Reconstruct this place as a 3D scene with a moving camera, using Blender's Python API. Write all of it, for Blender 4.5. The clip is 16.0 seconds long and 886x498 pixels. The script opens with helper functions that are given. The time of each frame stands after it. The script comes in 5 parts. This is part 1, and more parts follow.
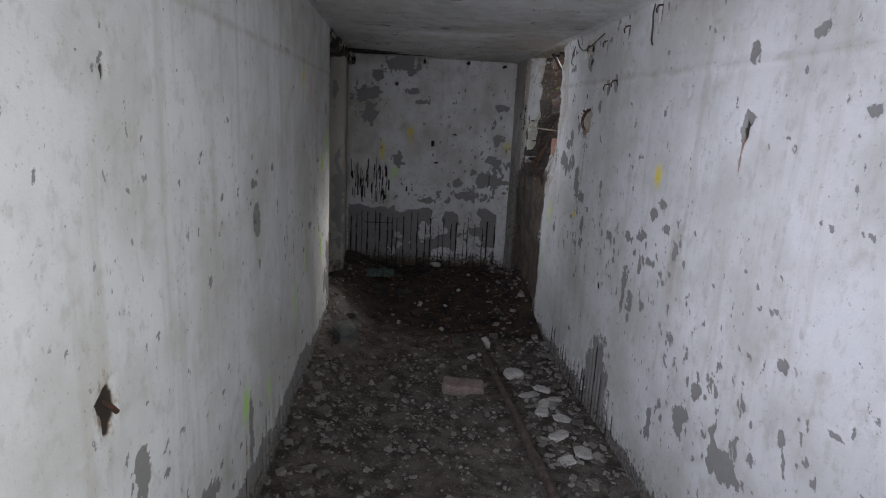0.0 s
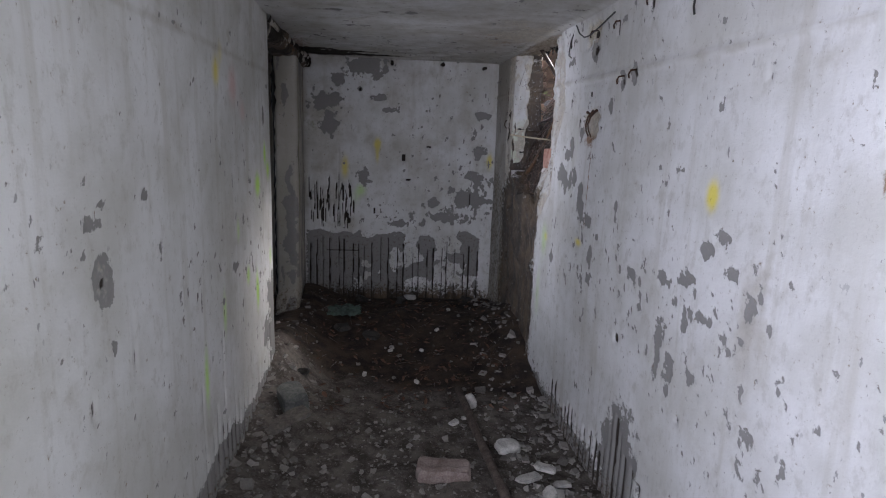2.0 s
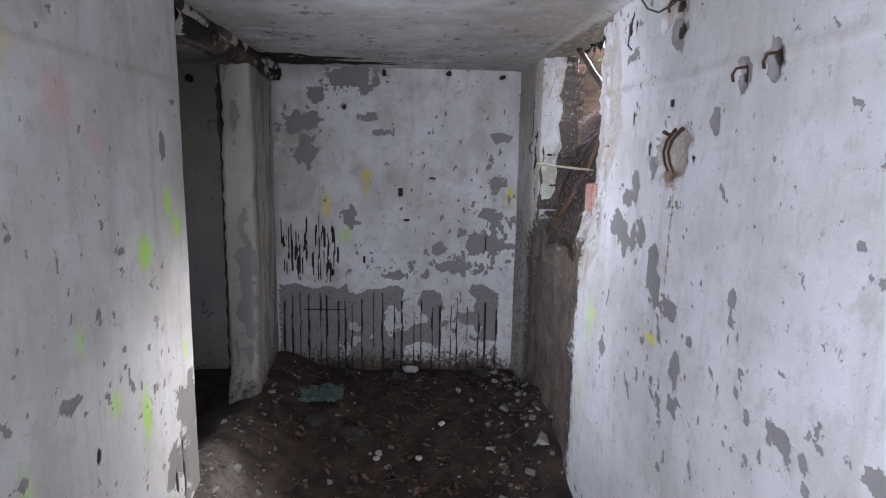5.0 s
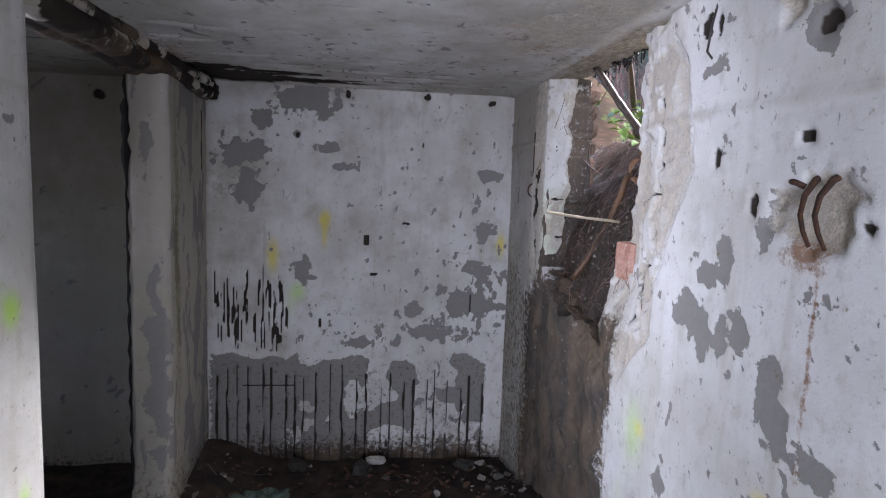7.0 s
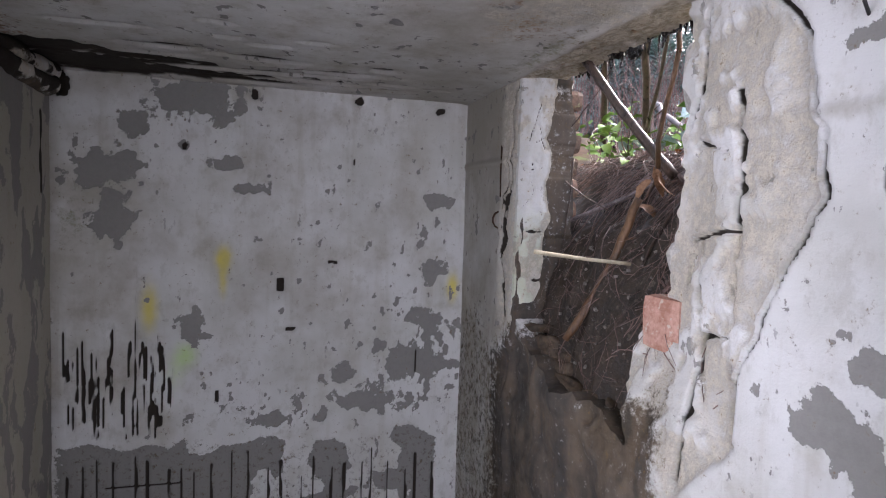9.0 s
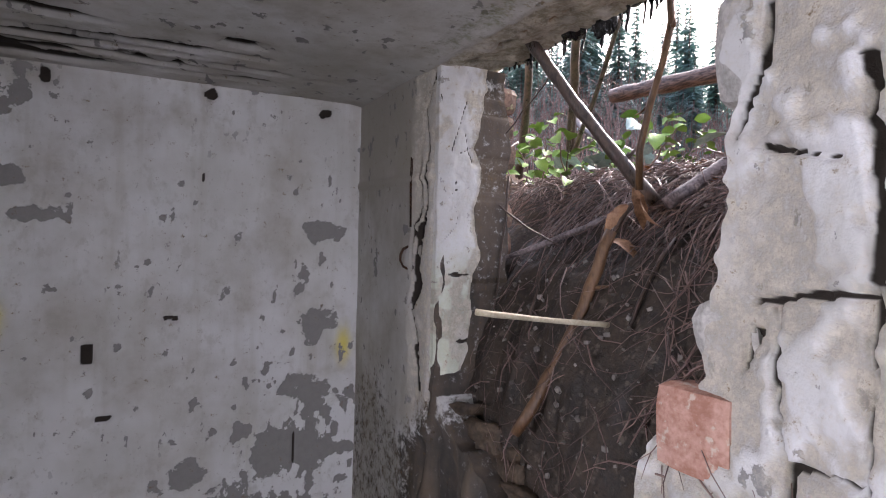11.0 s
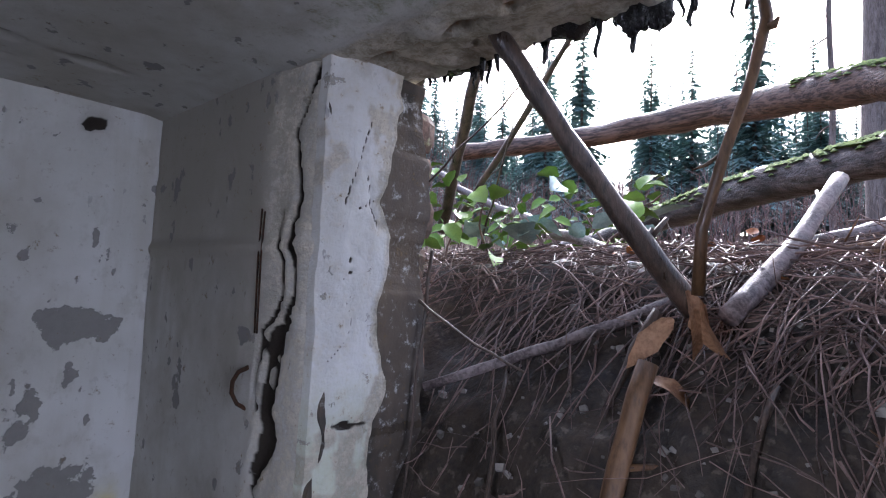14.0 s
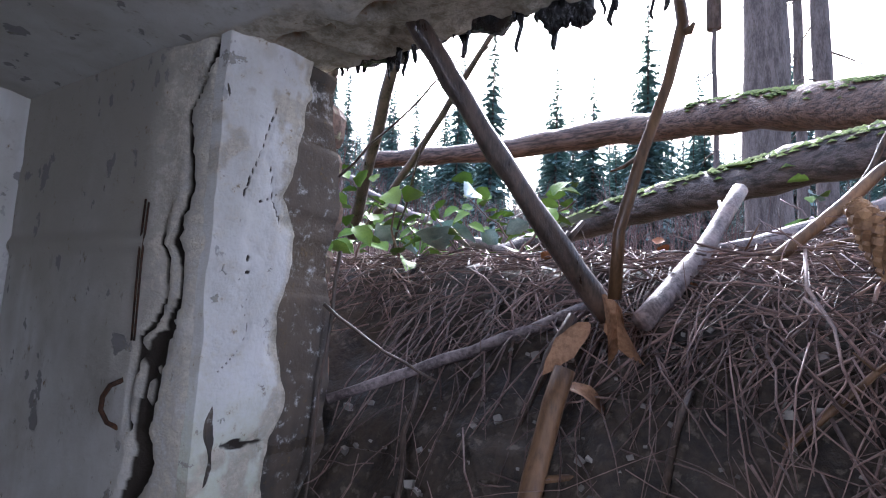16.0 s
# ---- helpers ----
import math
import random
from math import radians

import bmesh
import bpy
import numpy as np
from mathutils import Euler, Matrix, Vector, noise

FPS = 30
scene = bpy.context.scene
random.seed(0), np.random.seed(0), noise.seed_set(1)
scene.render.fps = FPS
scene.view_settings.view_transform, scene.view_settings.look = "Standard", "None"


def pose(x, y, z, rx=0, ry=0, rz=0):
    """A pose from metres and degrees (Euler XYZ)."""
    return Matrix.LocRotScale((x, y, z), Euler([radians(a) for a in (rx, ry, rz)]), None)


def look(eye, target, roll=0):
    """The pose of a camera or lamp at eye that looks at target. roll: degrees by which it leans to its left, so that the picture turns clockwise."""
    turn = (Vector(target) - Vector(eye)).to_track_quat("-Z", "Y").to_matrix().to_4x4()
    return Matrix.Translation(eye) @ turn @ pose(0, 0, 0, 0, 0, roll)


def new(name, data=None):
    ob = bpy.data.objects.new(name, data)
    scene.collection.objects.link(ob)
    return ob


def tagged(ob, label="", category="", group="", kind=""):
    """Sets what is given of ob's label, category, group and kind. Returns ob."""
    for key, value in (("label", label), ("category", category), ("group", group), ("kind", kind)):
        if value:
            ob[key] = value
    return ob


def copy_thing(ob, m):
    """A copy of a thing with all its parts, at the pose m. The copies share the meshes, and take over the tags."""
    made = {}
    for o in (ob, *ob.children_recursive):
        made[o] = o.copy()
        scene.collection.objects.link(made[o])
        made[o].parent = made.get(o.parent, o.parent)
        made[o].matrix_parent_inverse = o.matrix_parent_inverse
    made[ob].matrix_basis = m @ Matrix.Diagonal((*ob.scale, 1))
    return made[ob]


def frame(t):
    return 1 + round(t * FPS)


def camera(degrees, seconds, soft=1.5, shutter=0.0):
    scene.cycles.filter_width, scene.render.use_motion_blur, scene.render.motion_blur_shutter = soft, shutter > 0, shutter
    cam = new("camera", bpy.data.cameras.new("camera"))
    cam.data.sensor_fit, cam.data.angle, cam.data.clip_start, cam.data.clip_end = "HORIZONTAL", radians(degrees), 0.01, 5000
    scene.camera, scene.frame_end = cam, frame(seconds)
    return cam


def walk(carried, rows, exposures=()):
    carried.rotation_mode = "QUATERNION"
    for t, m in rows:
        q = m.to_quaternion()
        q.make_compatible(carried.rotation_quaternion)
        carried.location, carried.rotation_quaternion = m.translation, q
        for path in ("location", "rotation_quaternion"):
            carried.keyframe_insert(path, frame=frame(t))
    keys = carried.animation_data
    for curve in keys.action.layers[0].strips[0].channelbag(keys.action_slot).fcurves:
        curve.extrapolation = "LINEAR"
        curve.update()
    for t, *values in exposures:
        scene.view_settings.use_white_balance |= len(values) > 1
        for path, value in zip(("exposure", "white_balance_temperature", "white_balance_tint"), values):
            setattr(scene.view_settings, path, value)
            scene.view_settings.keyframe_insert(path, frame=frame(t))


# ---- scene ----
cam = camera(75.5, 16.0, soft=1.1)

PATH = [
    (0, (-0.177, 0.094, 1.563), (-0.05, 2.043, 1.133), 2.9),
    (0.5, (-0.143, 0.232, 1.535), (-0.002, 2.184, 1.121), 2.7),
    (1, (-0.074, 0.465, 1.516), (0.073, 2.413, 1.089), 2.6),
    (1.5, (-0.044, 0.624, 1.529), (0.115, 2.573, 1.112), 1.9),
    (2, (-0.08, 0.879, 1.528), (0.112, 2.834, 1.15), 2.0),
    (2.5, (-0.105, 1.114, 1.543), (0.123, 3.071, 1.2), 1.8),
    (3, (-0.062, 1.304, 1.544), (0.15, 3.267, 1.224), 1.2),
    (3.2, (-0.014, 1.4, 1.542), (0.186, 3.364, 1.218), 1.0),
    (5.3, (0.142, 2.084, 1.595), (0.243, 4.057, 1.286), 1.1),
    (5.5, (0.156, 2.177, 1.595), (0.267, 4.151, 1.294), 0.8),
    (6, (0.188, 2.374, 1.623), (0.314, 4.351, 1.351), 1.3),
    (6.5, (0.172, 2.502, 1.631), (0.325, 4.482, 1.393), 1.6),
    (7, (0.105, 2.69, 1.642), (0.33, 4.667, 1.438), 2.0),
    (7.5, (0.064, 2.819, 1.66), (0.367, 4.789, 1.49), 1.8),
    (8, (0.071, 3.002, 1.656), (0.431, 4.963, 1.502), 1.7),
    (8.2, (0.088, 3.089, 1.657), (0.469, 5.047, 1.508), 1.7),
    (10.3, (0.079, 3.723, 1.673), (0.851, 5.567, 1.63), 1.9),
    (10.5, (0.128, 3.798, 1.669), (0.934, 5.627, 1.635), 1.8),
    (11, (0.213, 3.92, 1.698), (1.105, 5.71, 1.679), 1.6),
    (11.5, (0.238, 4.049, 1.707), (1.222, 5.791, 1.708), 1.3),
    (12, (0.246, 4.217, 1.73), (1.342, 5.89, 1.762), 1.5),
    (12.5, (0.294, 4.325, 1.754), (1.506, 5.915, 1.822), 1.7),
    (13, (0.381, 4.448, 1.761), (1.684, 5.962, 1.866), 1.9),
    (13.5, (0.406, 4.506, 1.776), (1.778, 5.954, 1.921), 2.1),
    (14, (0.384, 4.548, 1.796), (1.828, 5.92, 1.987), 2.5),
    (14.5, (0.423, 4.561, 1.845), (1.951, 5.828, 2.088), 2.6),
    (15, (0.427, 4.557, 1.859), (2.023, 5.729, 2.143), 2.8),
    (15.5, (0.418, 4.566, 1.836), (2.053, 5.681, 2.127), 2.7),
    (16, (0.424, 4.584, 1.785), (2.058, 5.71, 2.033), 2.7),
]
walk(cam, [(t, look(eye, target, roll)) for t, eye, target, roll in PATH],
     exposures=[(0.0, 1.0, 6200, 13), (1.5, 1.4, 6150, 15), (3.0, 1.85, 6050, 16), (5.5, 2.4, 5950, 17), (8.0, 2.35, 6100, 17), (10.5, 2.3, 6400, 20), (12.5, 2.1, 5950, 18), (14.0, 1.95, 5600, 17), (15.0, 1.7, 5550, 17), (16.0, 1.95, 5550, 17)])

# ---- world, sun, lamps ----
SUN_ELEVATION, SUN_AZIMUTH = 36.0, 70.0
world = bpy.data.worlds.new("sky")
scene.world = world
world.use_nodes = True
wn = world.node_tree
wn.nodes.clear()
sky = wn.nodes.new("ShaderNodeTexSky")
sky.sky_type, sky.sun_disc = "NISHITA", False
sky.sun_elevation, sky.sun_rotation = radians(SUN_ELEVATION), radians(SUN_AZIMUTH)
sky.dust_density, sky.air_density = 6.0, 1.0
grey = wn.nodes.new("ShaderNodeHueSaturation")
grey.inputs["Saturation"].default_value = 0.8
wback = wn.nodes.new("ShaderNodeBackground")
wback.inputs["Strength"].default_value = 0.15
wout = wn.nodes.new("ShaderNodeOutputWorld")
wn.links.new(sky.outputs[0], grey.inputs["Color"])
wn.links.new(grey.outputs[0], wback.inputs["Color"])
wn.links.new(wback.outputs[0], wout.inputs["Surface"])

sun_data = bpy.data.lights.new("sun", "SUN")
sun_data.energy, sun_data.angle, sun_data.color = 1.8, radians(25), (1.0, 0.99, 0.98)
sun = new("sun", sun_data)
sun.matrix_world = pose(0, 0, 30, 90 - SUN_ELEVATION, 0, 180 - SUN_AZIMUTH)



def added_lamp(name, width, height, power, colour, eye, target, spread=180.0):
    """An area lamp added in an unseen opening that is assumed for the place."""
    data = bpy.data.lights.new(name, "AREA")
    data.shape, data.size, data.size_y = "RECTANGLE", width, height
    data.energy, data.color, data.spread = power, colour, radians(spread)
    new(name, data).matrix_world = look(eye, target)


# Fill lamp in the assumed entrance, to brighten the corridor from behind.
added_lamp("doorway_daylight", 1.15, 1.9, 2.8, (0.92, 0.93, 1.0), (0.08, -1.98, 1.05), (0.08, 4.0, 1.15))
# Added fill from an invented gap in the left wall, for the right wall.
added_lamp("window_daylight", 1.15, 1.25, 8.4, (0.86, 0.88, 1.0), (-0.76, 0.0, 1.30), (0.9, 2.9, 1.32), 84.0)
# Added fill from an invented gap on the right, for the left wall.
added_lamp("far_window_daylight", 0.9, 1.1, 3.6, (0.96, 0.97, 0.95), (0.92, -0.75, 1.35), (-0.74, 0.9, 1.2), 66.0)
# Added fill in the unseen side room, aimed at the broken wall and bank.
added_lamp("side_window_daylight", 0.7, 0.7, 1.4, (0.90, 0.91, 1.0), (-2.64, 4.62, 1.50), (0.9, 4.15, 1.5), 46.0)


# ---- numpy noise ----


def lattice(ix, iy, seed):
    h = (ix * 374761393 + iy * 668265263 + seed * 97463477) & 0xFFFFFFFF
    h = ((h ^ (h >> 13)) * 1274126177) & 0xFFFFFFFF
    return ((h ^ (h >> 16)) & 0xFFFF) / 65535.0


def vnoise(x, y, seed=0):
    x, y = np.asarray(x, float), np.asarray(y, float)
    ix, iy = np.floor(x).astype(np.int64), np.floor(y).astype(np.int64)
    fx, fy = x - ix, y - iy
    fx, fy = fx * fx * (3 - 2 * fx), fy * fy * (3 - 2 * fy)
    a, b = lattice(ix, iy, seed), lattice(ix + 1, iy, seed)
    c, d = lattice(ix, iy + 1, seed), lattice(ix + 1, iy + 1, seed)
    return (a * (1 - fx) + b * fx) * (1 - fy) + (c * (1 - fx) + d * fx) * fy


def fbm(x, y, seed=0, octaves=4):
    total, amp, norm = 0.0, 1.0, 0.0
    for k in range(octaves):
        total = total + amp * vnoise(np.asarray(x) * 2 ** k + 17.3 * k, np.asarray(y) * 2 ** k - 9.1 * k, seed + k)
        norm += amp
        amp *= 0.5
    return total / norm


def ramp(v, a, b):
    t = np.clip((np.asarray(v, float) - a) / (b - a), 0, 1)
    return t * t * (3 - 2 * t)


def blob(s, z, cs, cz, rs, rz, seed=0, rough=0.9, freq=14.0):
    """A ragged patch round (cs, cz): 1 inside, 0 outside."""
    s, z = np.broadcast_arrays(np.asarray(s, float), np.asarray(z, float))
    r = np.sqrt(((s - cs) / rs) ** 2 + ((z - cz) / rz) ** 2)
    out, near = np.zeros(r.shape), r < 1.35 + rough
    sn, zn = s[near], z[near]
    out[near] = ramp(1.0 - r[near] + rough * 2.0 * (fbm(sn * freq * 1.4, zn * freq * 1.4, seed, 5) - 0.5), -0.3, 0.35)
    return out


def soft(s, z, cs, cz, rs, rz):
    return np.exp(-(((s - cs) / rs) ** 2 + ((z - cz) / rz) ** 2))


def slit(s, z, cs, z0, z1, width, seed=0):
    """An upright crack or slot between two heights."""
    wob = 0.012 * (fbm(z * 7, z * 0 + seed, seed, 2) - 0.5)
    w = width * (0.55 + 0.9 * vnoise(z * 16, z * 0 + 3.1 * seed, seed + 5))
    return ramp(w - np.abs(s - cs - wob), -0.002, 0.004) * ramp(z, z0 - 0.01, z0 + 0.01) * (1 - ramp(z, z1 - 0.02, z1 + 0.01))


# ---- materials ----


def material(name):
    m = bpy.data.materials.new(name)
    m.use_nodes = True
    nt = m.node_tree
    nt.nodes.clear()
    out = nt.nodes.new("ShaderNodeOutputMaterial")
    bs = nt.nodes.new("ShaderNodeBsdfPrincipled")
    nt.links.new(bs.outputs[0], out.inputs[0])
    return m, nt, bs


def put(nt, socket, value):
    if isinstance(value, bpy.types.NodeSocket):
        nt.links.new(value, socket)
    elif isinstance(value, tuple) and len(value) == 3 and socket.type == "RGBA":
        socket.default_value = (*value, 1.0)
    else:
        socket.default_value = value


def position(nt, scale=(1, 1, 1)):
    geo = nt.nodes.new("ShaderNodeNewGeometry")
    mp = nt.nodes.new("ShaderNodeMapping")
    mp.inputs["Scale"].default_value = scale
    nt.links.new(geo.outputs["Position"], mp.inputs["Vector"])
    return mp.outputs[0]


def tex(nt, vec, scale, detail=5.0, rough=0.6):
    n = nt.nodes.new("ShaderNodeTexNoise")
    n.inputs["Scale"].default_value, n.inputs["Detail"].default_value, n.inputs["Roughness"].default_value = scale, detail, rough
    nt.links.new(vec, n.inputs["Vector"])
    return n.outputs["Fac"]


def rng(nt, value, a, b, c=0.0, d=1.0):
    n = nt.nodes.new("ShaderNodeMapRange")
    n.interpolation_type = "SMOOTHSTEP"
    put(nt, n.inputs["Value"], value)
    for key, v in (("From Min", a), ("From Max", b), ("To Min", c), ("To Max", d)):
        n.inputs[key].default_value = v
    return n.outputs["Result"]


def calc(nt, op, a, b=0.0):
    n = nt.nodes.new("ShaderNodeMath")
    n.operation = op
    put(nt, n.inputs[0], a)
    put(nt, n.inputs[1], b)
    return n.outputs[0]


def mix(nt, fac, a, b):
    n = nt.nodes.new("ShaderNodeMix")
    n.data_type = "RGBA"
    put(nt, n.inputs["Factor"], fac)
    put(nt, [i for i in n.inputs if i.name == "A" and i.type == "RGBA"][0], a)
    put(nt, [i for i in n.inputs if i.name == "B" and i.type == "RGBA"][0], b)
    return [o for o in n.outputs if o.type == "RGBA"][0]


def attr(nt, name):
    n = nt.nodes.new("ShaderNodeAttribute")
    n.attribute_name = name
    return n.outputs["Fac"]


def bump(nt, bs, height, strength, distance):
    n = nt.nodes.new("ShaderNodeBump")
    n.inputs["Strength"].default_value, n.inputs["Distance"].default_value = strength, distance
    put(nt, n.inputs["Height"], height)
    nt.links.new(n.outputs[0], bs.inputs["Normal"])


def plaster_material():
    """Old whitewash over grey render; the masks say where it has flaked off, got stained or sprayed."""
    m, nt, bs = material("flaking_whitewash")
    p = position(nt)
    fine, mid, wide = tex(nt, p, 170, 5), tex(nt, p, 42, 6, 0.75), tex(nt, p, 2.3, 4)
    cloud = tex(nt, p, 7, 6, 0.6)
    streak = tex(nt, position(nt, (14, 14, 1.2)), 1.0, 4)
    speck = tex(nt, p, 75, 3, 0.5)
    jag = calc(nt, "MULTIPLY", calc(nt, "SUBTRACT", mid, 0.5), 2.3)
    jag = calc(nt, "ADD", jag, calc(nt, "MULTIPLY", calc(nt, "SUBTRACT", fine, 0.5), 0.5))
    paint = mix(nt, rng(nt, wide, 0.35, 0.68), (0.72, 0.72, 0.71), (0.56, 0.555, 0.52))
    paint = mix(nt, rng(nt, streak, 0.50, 0.76, 0, 0.5), paint, (0.46, 0.44, 0.38))
    paint = mix(nt, rng(nt, cloud, 0.56, 0.74, 0, 0.45), paint, (0.44, 0.42, 0.36))
    paint = mix(nt, rng(nt, tex(nt, position(nt, (1, 1, 0.7)), 19, 7, 0.7), 0.52, 0.66, 0, 0.38), paint, (0.43, 0.415, 0.37))
    paint = mix(nt, rng(nt, speck, 0.68, 0.74, 0, 0.35), paint, (0.34, 0.33, 0.31))
    paint = mix(nt, calc(nt, "MULTIPLY", rng(nt, tex(nt, position(nt, (1, 1, 0.55)), 34, 5, 0.6), 0.655, 0.675), rng(nt, tex(nt, p, 1.7, 3), 0.47, 0.62, 0, 0.9)), paint, (0.25, 0.245, 0.24))
    for key, colour, most in (("yellow", (0.78, 0.66, 0.06), 0.85), ("green", (0.50, 0.80, 0.14), 0.9), ("pink", (0.75, 0.33, 0.33), 0.5)):
        spray = calc(nt, "ADD", attr(nt, key), calc(nt, "MULTIPLY", jag, 0.15))
        paint = mix(nt, rng(nt, spray, 0.06, 0.95, 0, most), paint, colour)
    paint = mix(nt, rng(nt, calc(nt, "ADD", attr(nt, "dust_tone"), calc(nt, "MULTIPLY", calc(nt, "SUBTRACT", cloud, 0.5), 1.2)), 0.1, 1.0, 0, 0.8), paint, (0.36, 0.33, 0.27))
    render_grey = mix(nt, mid, (0.20, 0.195, 0.19), (0.33, 0.32, 0.30))
    bare = rng(nt, calc(nt, "ADD", attr(nt, "peel"), jag), 0.46, 0.54)
    col = mix(nt, bare, paint, render_grey)
    raw = mix(nt, rng(nt, mid, 0.35, 0.65), (0.30, 0.26, 0.19), (0.62, 0.575, 0.48))
    raw = mix(nt, rng(nt, cloud, 0.52, 0.66, 0, 0.7), raw, (0.66, 0.64, 0.60))
    col = mix(nt, rng(nt, calc(nt, "ADD", attr(nt, "raw"), calc(nt, "MULTIPLY", jag, 0.6)), 0.2, 0.8), col, raw)
    col = mix(nt, rng(nt, calc(nt, "ADD", attr(nt, "mud"), jag), 0.25, 0.8, 0, 0.93), col, mix(nt, rng(nt, calc(nt, "ADD", calc(nt, "MULTIPLY", streak, 0.5), calc(nt, "MULTIPLY", cloud, 0.5)), 0.38, 0.64), (0.020, 0.014, 0.009), (0.115, 0.080, 0.048)))
    col = mix(nt, rng(nt, calc(nt, "ADD", attr(nt, "moss"), jag), 0.2, 0.8, 0, 0.6), col, (0.16, 0.17, 0.06))
    col = mix(nt, rng(nt, calc(nt, "ADD", attr(nt, "rust"), jag), 0.2, 0.8, 0, 0.85), col, (0.24, 0.12, 0.05))
    # Holes and cracks are shallow, so their shade is put into the colour.
    col = mix(nt, rng(nt, attr(nt, "hole"), 0.35, 0.7), col, (0.035, 0.028, 0.022))
    put(nt, bs.inputs["Base Color"], col)
    put(nt, bs.inputs["Roughness"], rng(nt, mid, 0.2, 0.8, 0.75, 0.95))
    bs.inputs["Specular IOR Level"].default_value = 0.25
    height = calc(nt, "ADD", calc(nt, "MULTIPLY", bare, -0.7), calc(nt, "ADD", calc(nt, "MULTIPLY", mid, 0.5), calc(nt, "ADD", calc(nt, "MULTIPLY", fine, 0.12), calc(nt, "MULTIPLY", calc(nt, "MULTIPLY", attr(nt, "raw"), fine), 1.6))))
    bump(nt, bs, height, 0.6, 0.006)
    return m


def mottled(name, dark, light, scale, rough=(0.6, 0.9), relief=0.004, stretch=(1, 1, 1), island=0.0, grain=None, per_object=0.0, metal=0.0):
    """A rough surface between two colours, varied at two scales."""
    m, nt, bs = material(name)
    p = position(nt, stretch)
    a, b = tex(nt, p, scale, 6, 0.65), tex(nt, p, scale * 6, 4)
    blend = calc(nt, "ADD", calc(nt, "MULTIPLY", a, 0.65), calc(nt, "MULTIPLY", b, 0.35))
    fac = rng(nt, blend, 0.36, 0.64)
    if island:
        geo = nt.nodes.new("ShaderNodeNewGeometry")
        fac = calc(nt, "ADD", calc(nt, "MULTIPLY", fac, 1 - island), calc(nt, "MULTIPLY", geo.outputs["Random Per Island"], island))
    if per_object:
        info = nt.nodes.new("ShaderNodeObjectInfo")
        fac = calc(nt, "ADD", calc(nt, "MULTIPLY", fac, 1 - per_object), calc(nt, "MULTIPLY", info.outputs["Random"], per_object))
    col = mix(nt, fac, dark, light)
    if grain:
        col = mix(nt, rng(nt, tex(nt, p, scale * 2.7, 5), 0.56, 0.66, 0, 0.8), col, grain)
    put(nt, bs.inputs["Base Color"], col)
    put(nt, bs.inputs["Roughness"], rng(nt, a, 0.3, 0.7, rough[0], rough[1]))
    bs.inputs["Metallic"].default_value = metal
    bump(nt, bs, blend, 0.8, relief)
    return m


def mossy_bark(name, dark, light, amount, stretch):
    m, nt, bs = material(name)
    p = position(nt, stretch)
    a = tex(nt, p, 9, 6, 0.7)
    col = mix(nt, rng(nt, a, 0.38, 0.62), dark, light)
    geo = nt.nodes.new("ShaderNodeNewGeometry")
    up = nt.nodes.new("ShaderNodeSeparateXYZ")
    nt.links.new(geo.outputs["Normal"], up.inputs[0])
    patch = calc(nt, "ADD", up.outputs["Z"], calc(nt, "MULTIPLY", tex(nt, position(nt), 7, 5), 1.2))
    moss = rng(nt, patch, 1.62 - amount, 1.72 - amount)
    col = mix(nt, moss, col, mix(nt, tex(nt, position(nt), 120, 3), (0.05, 0.085, 0.012), (0.17, 0.23, 0.04)))
    put(nt, bs.inputs["Base Color"], col)
    put(nt, bs.inputs["Roughness"], rng(nt, moss, 0, 1, 0.30, 0.95))
    bump(nt, bs, calc(nt, "ADD", a, calc(nt, "MULTIPLY", tex(nt, position(nt), 150, 3), 0.5)), 0.9, 0.008)
    return m


PLASTER = plaster_material()
SOIL = mottled("damp_soil", (0.012, 0.009, 0.006), (0.058, 0.042, 0.029), 18, (0.45, 0.9), 0.012, grain=(0.12, 0.10, 0.075))


def floor_material():
    """Pale plaster dust over brown dirt, going over into damp dark soil."""
    m, nt, bs = material("dusty_dirt")
    p = position(nt)
    a, b, c = tex(nt, p, 9, 6, 0.7), tex(nt, p, 70, 5, 0.7), tex(nt, p, 2.2, 3)
    dust_tone = mix(nt, rng(nt, a, 0.38, 0.62), (0.050, 0.041, 0.032), (0.15, 0.13, 0.11))
    dust_tone = mix(nt, rng(nt, b, 0.56, 0.66, 0, 0.7), dust_tone, (0.27, 0.25, 0.22))
    damp = mix(nt, rng(nt, a, 0.35, 0.65), (0.014, 0.010, 0.007), (0.060, 0.040, 0.026))
    damp = mix(nt, rng(nt, b, 0.62, 0.68, 0, 0.5), damp, (0.14, 0.11, 0.08))
    wet = calc(nt, "ADD", attr(nt, "damp"), calc(nt, "MULTIPLY", calc(nt, "SUBTRACT", c, 0.5), 0.8))
    put(nt, bs.inputs["Base Color"], mix(nt, rng(nt, wet, 0.3, 0.7), dust_tone, damp))
    put(nt, bs.inputs["Roughness"], 0.92)
    bump(nt, bs, calc(nt, "ADD", a, calc(nt, "MULTIPLY", b, 0.6)), 0.8, 0.012)
    return m


DIRT = floor_material()
CHIPS = mottled("plaster_chips", (0.05, 0.042, 0.034), (0.34, 0.32, 0.29), 30, (0.8, 0.95), 0.003, island=0.75)
PALE_STONE = mottled("pale_stone", (0.32, 0.31, 0.28), (0.60, 0.58, 0.54), 22, (0.75, 0.95), 0.004)
DARK_STONE = mottled("dark_stone", (0.016, 0.015, 0.013), (0.060, 0.056, 0.048), 22, (0.6, 0.9), 0.004)
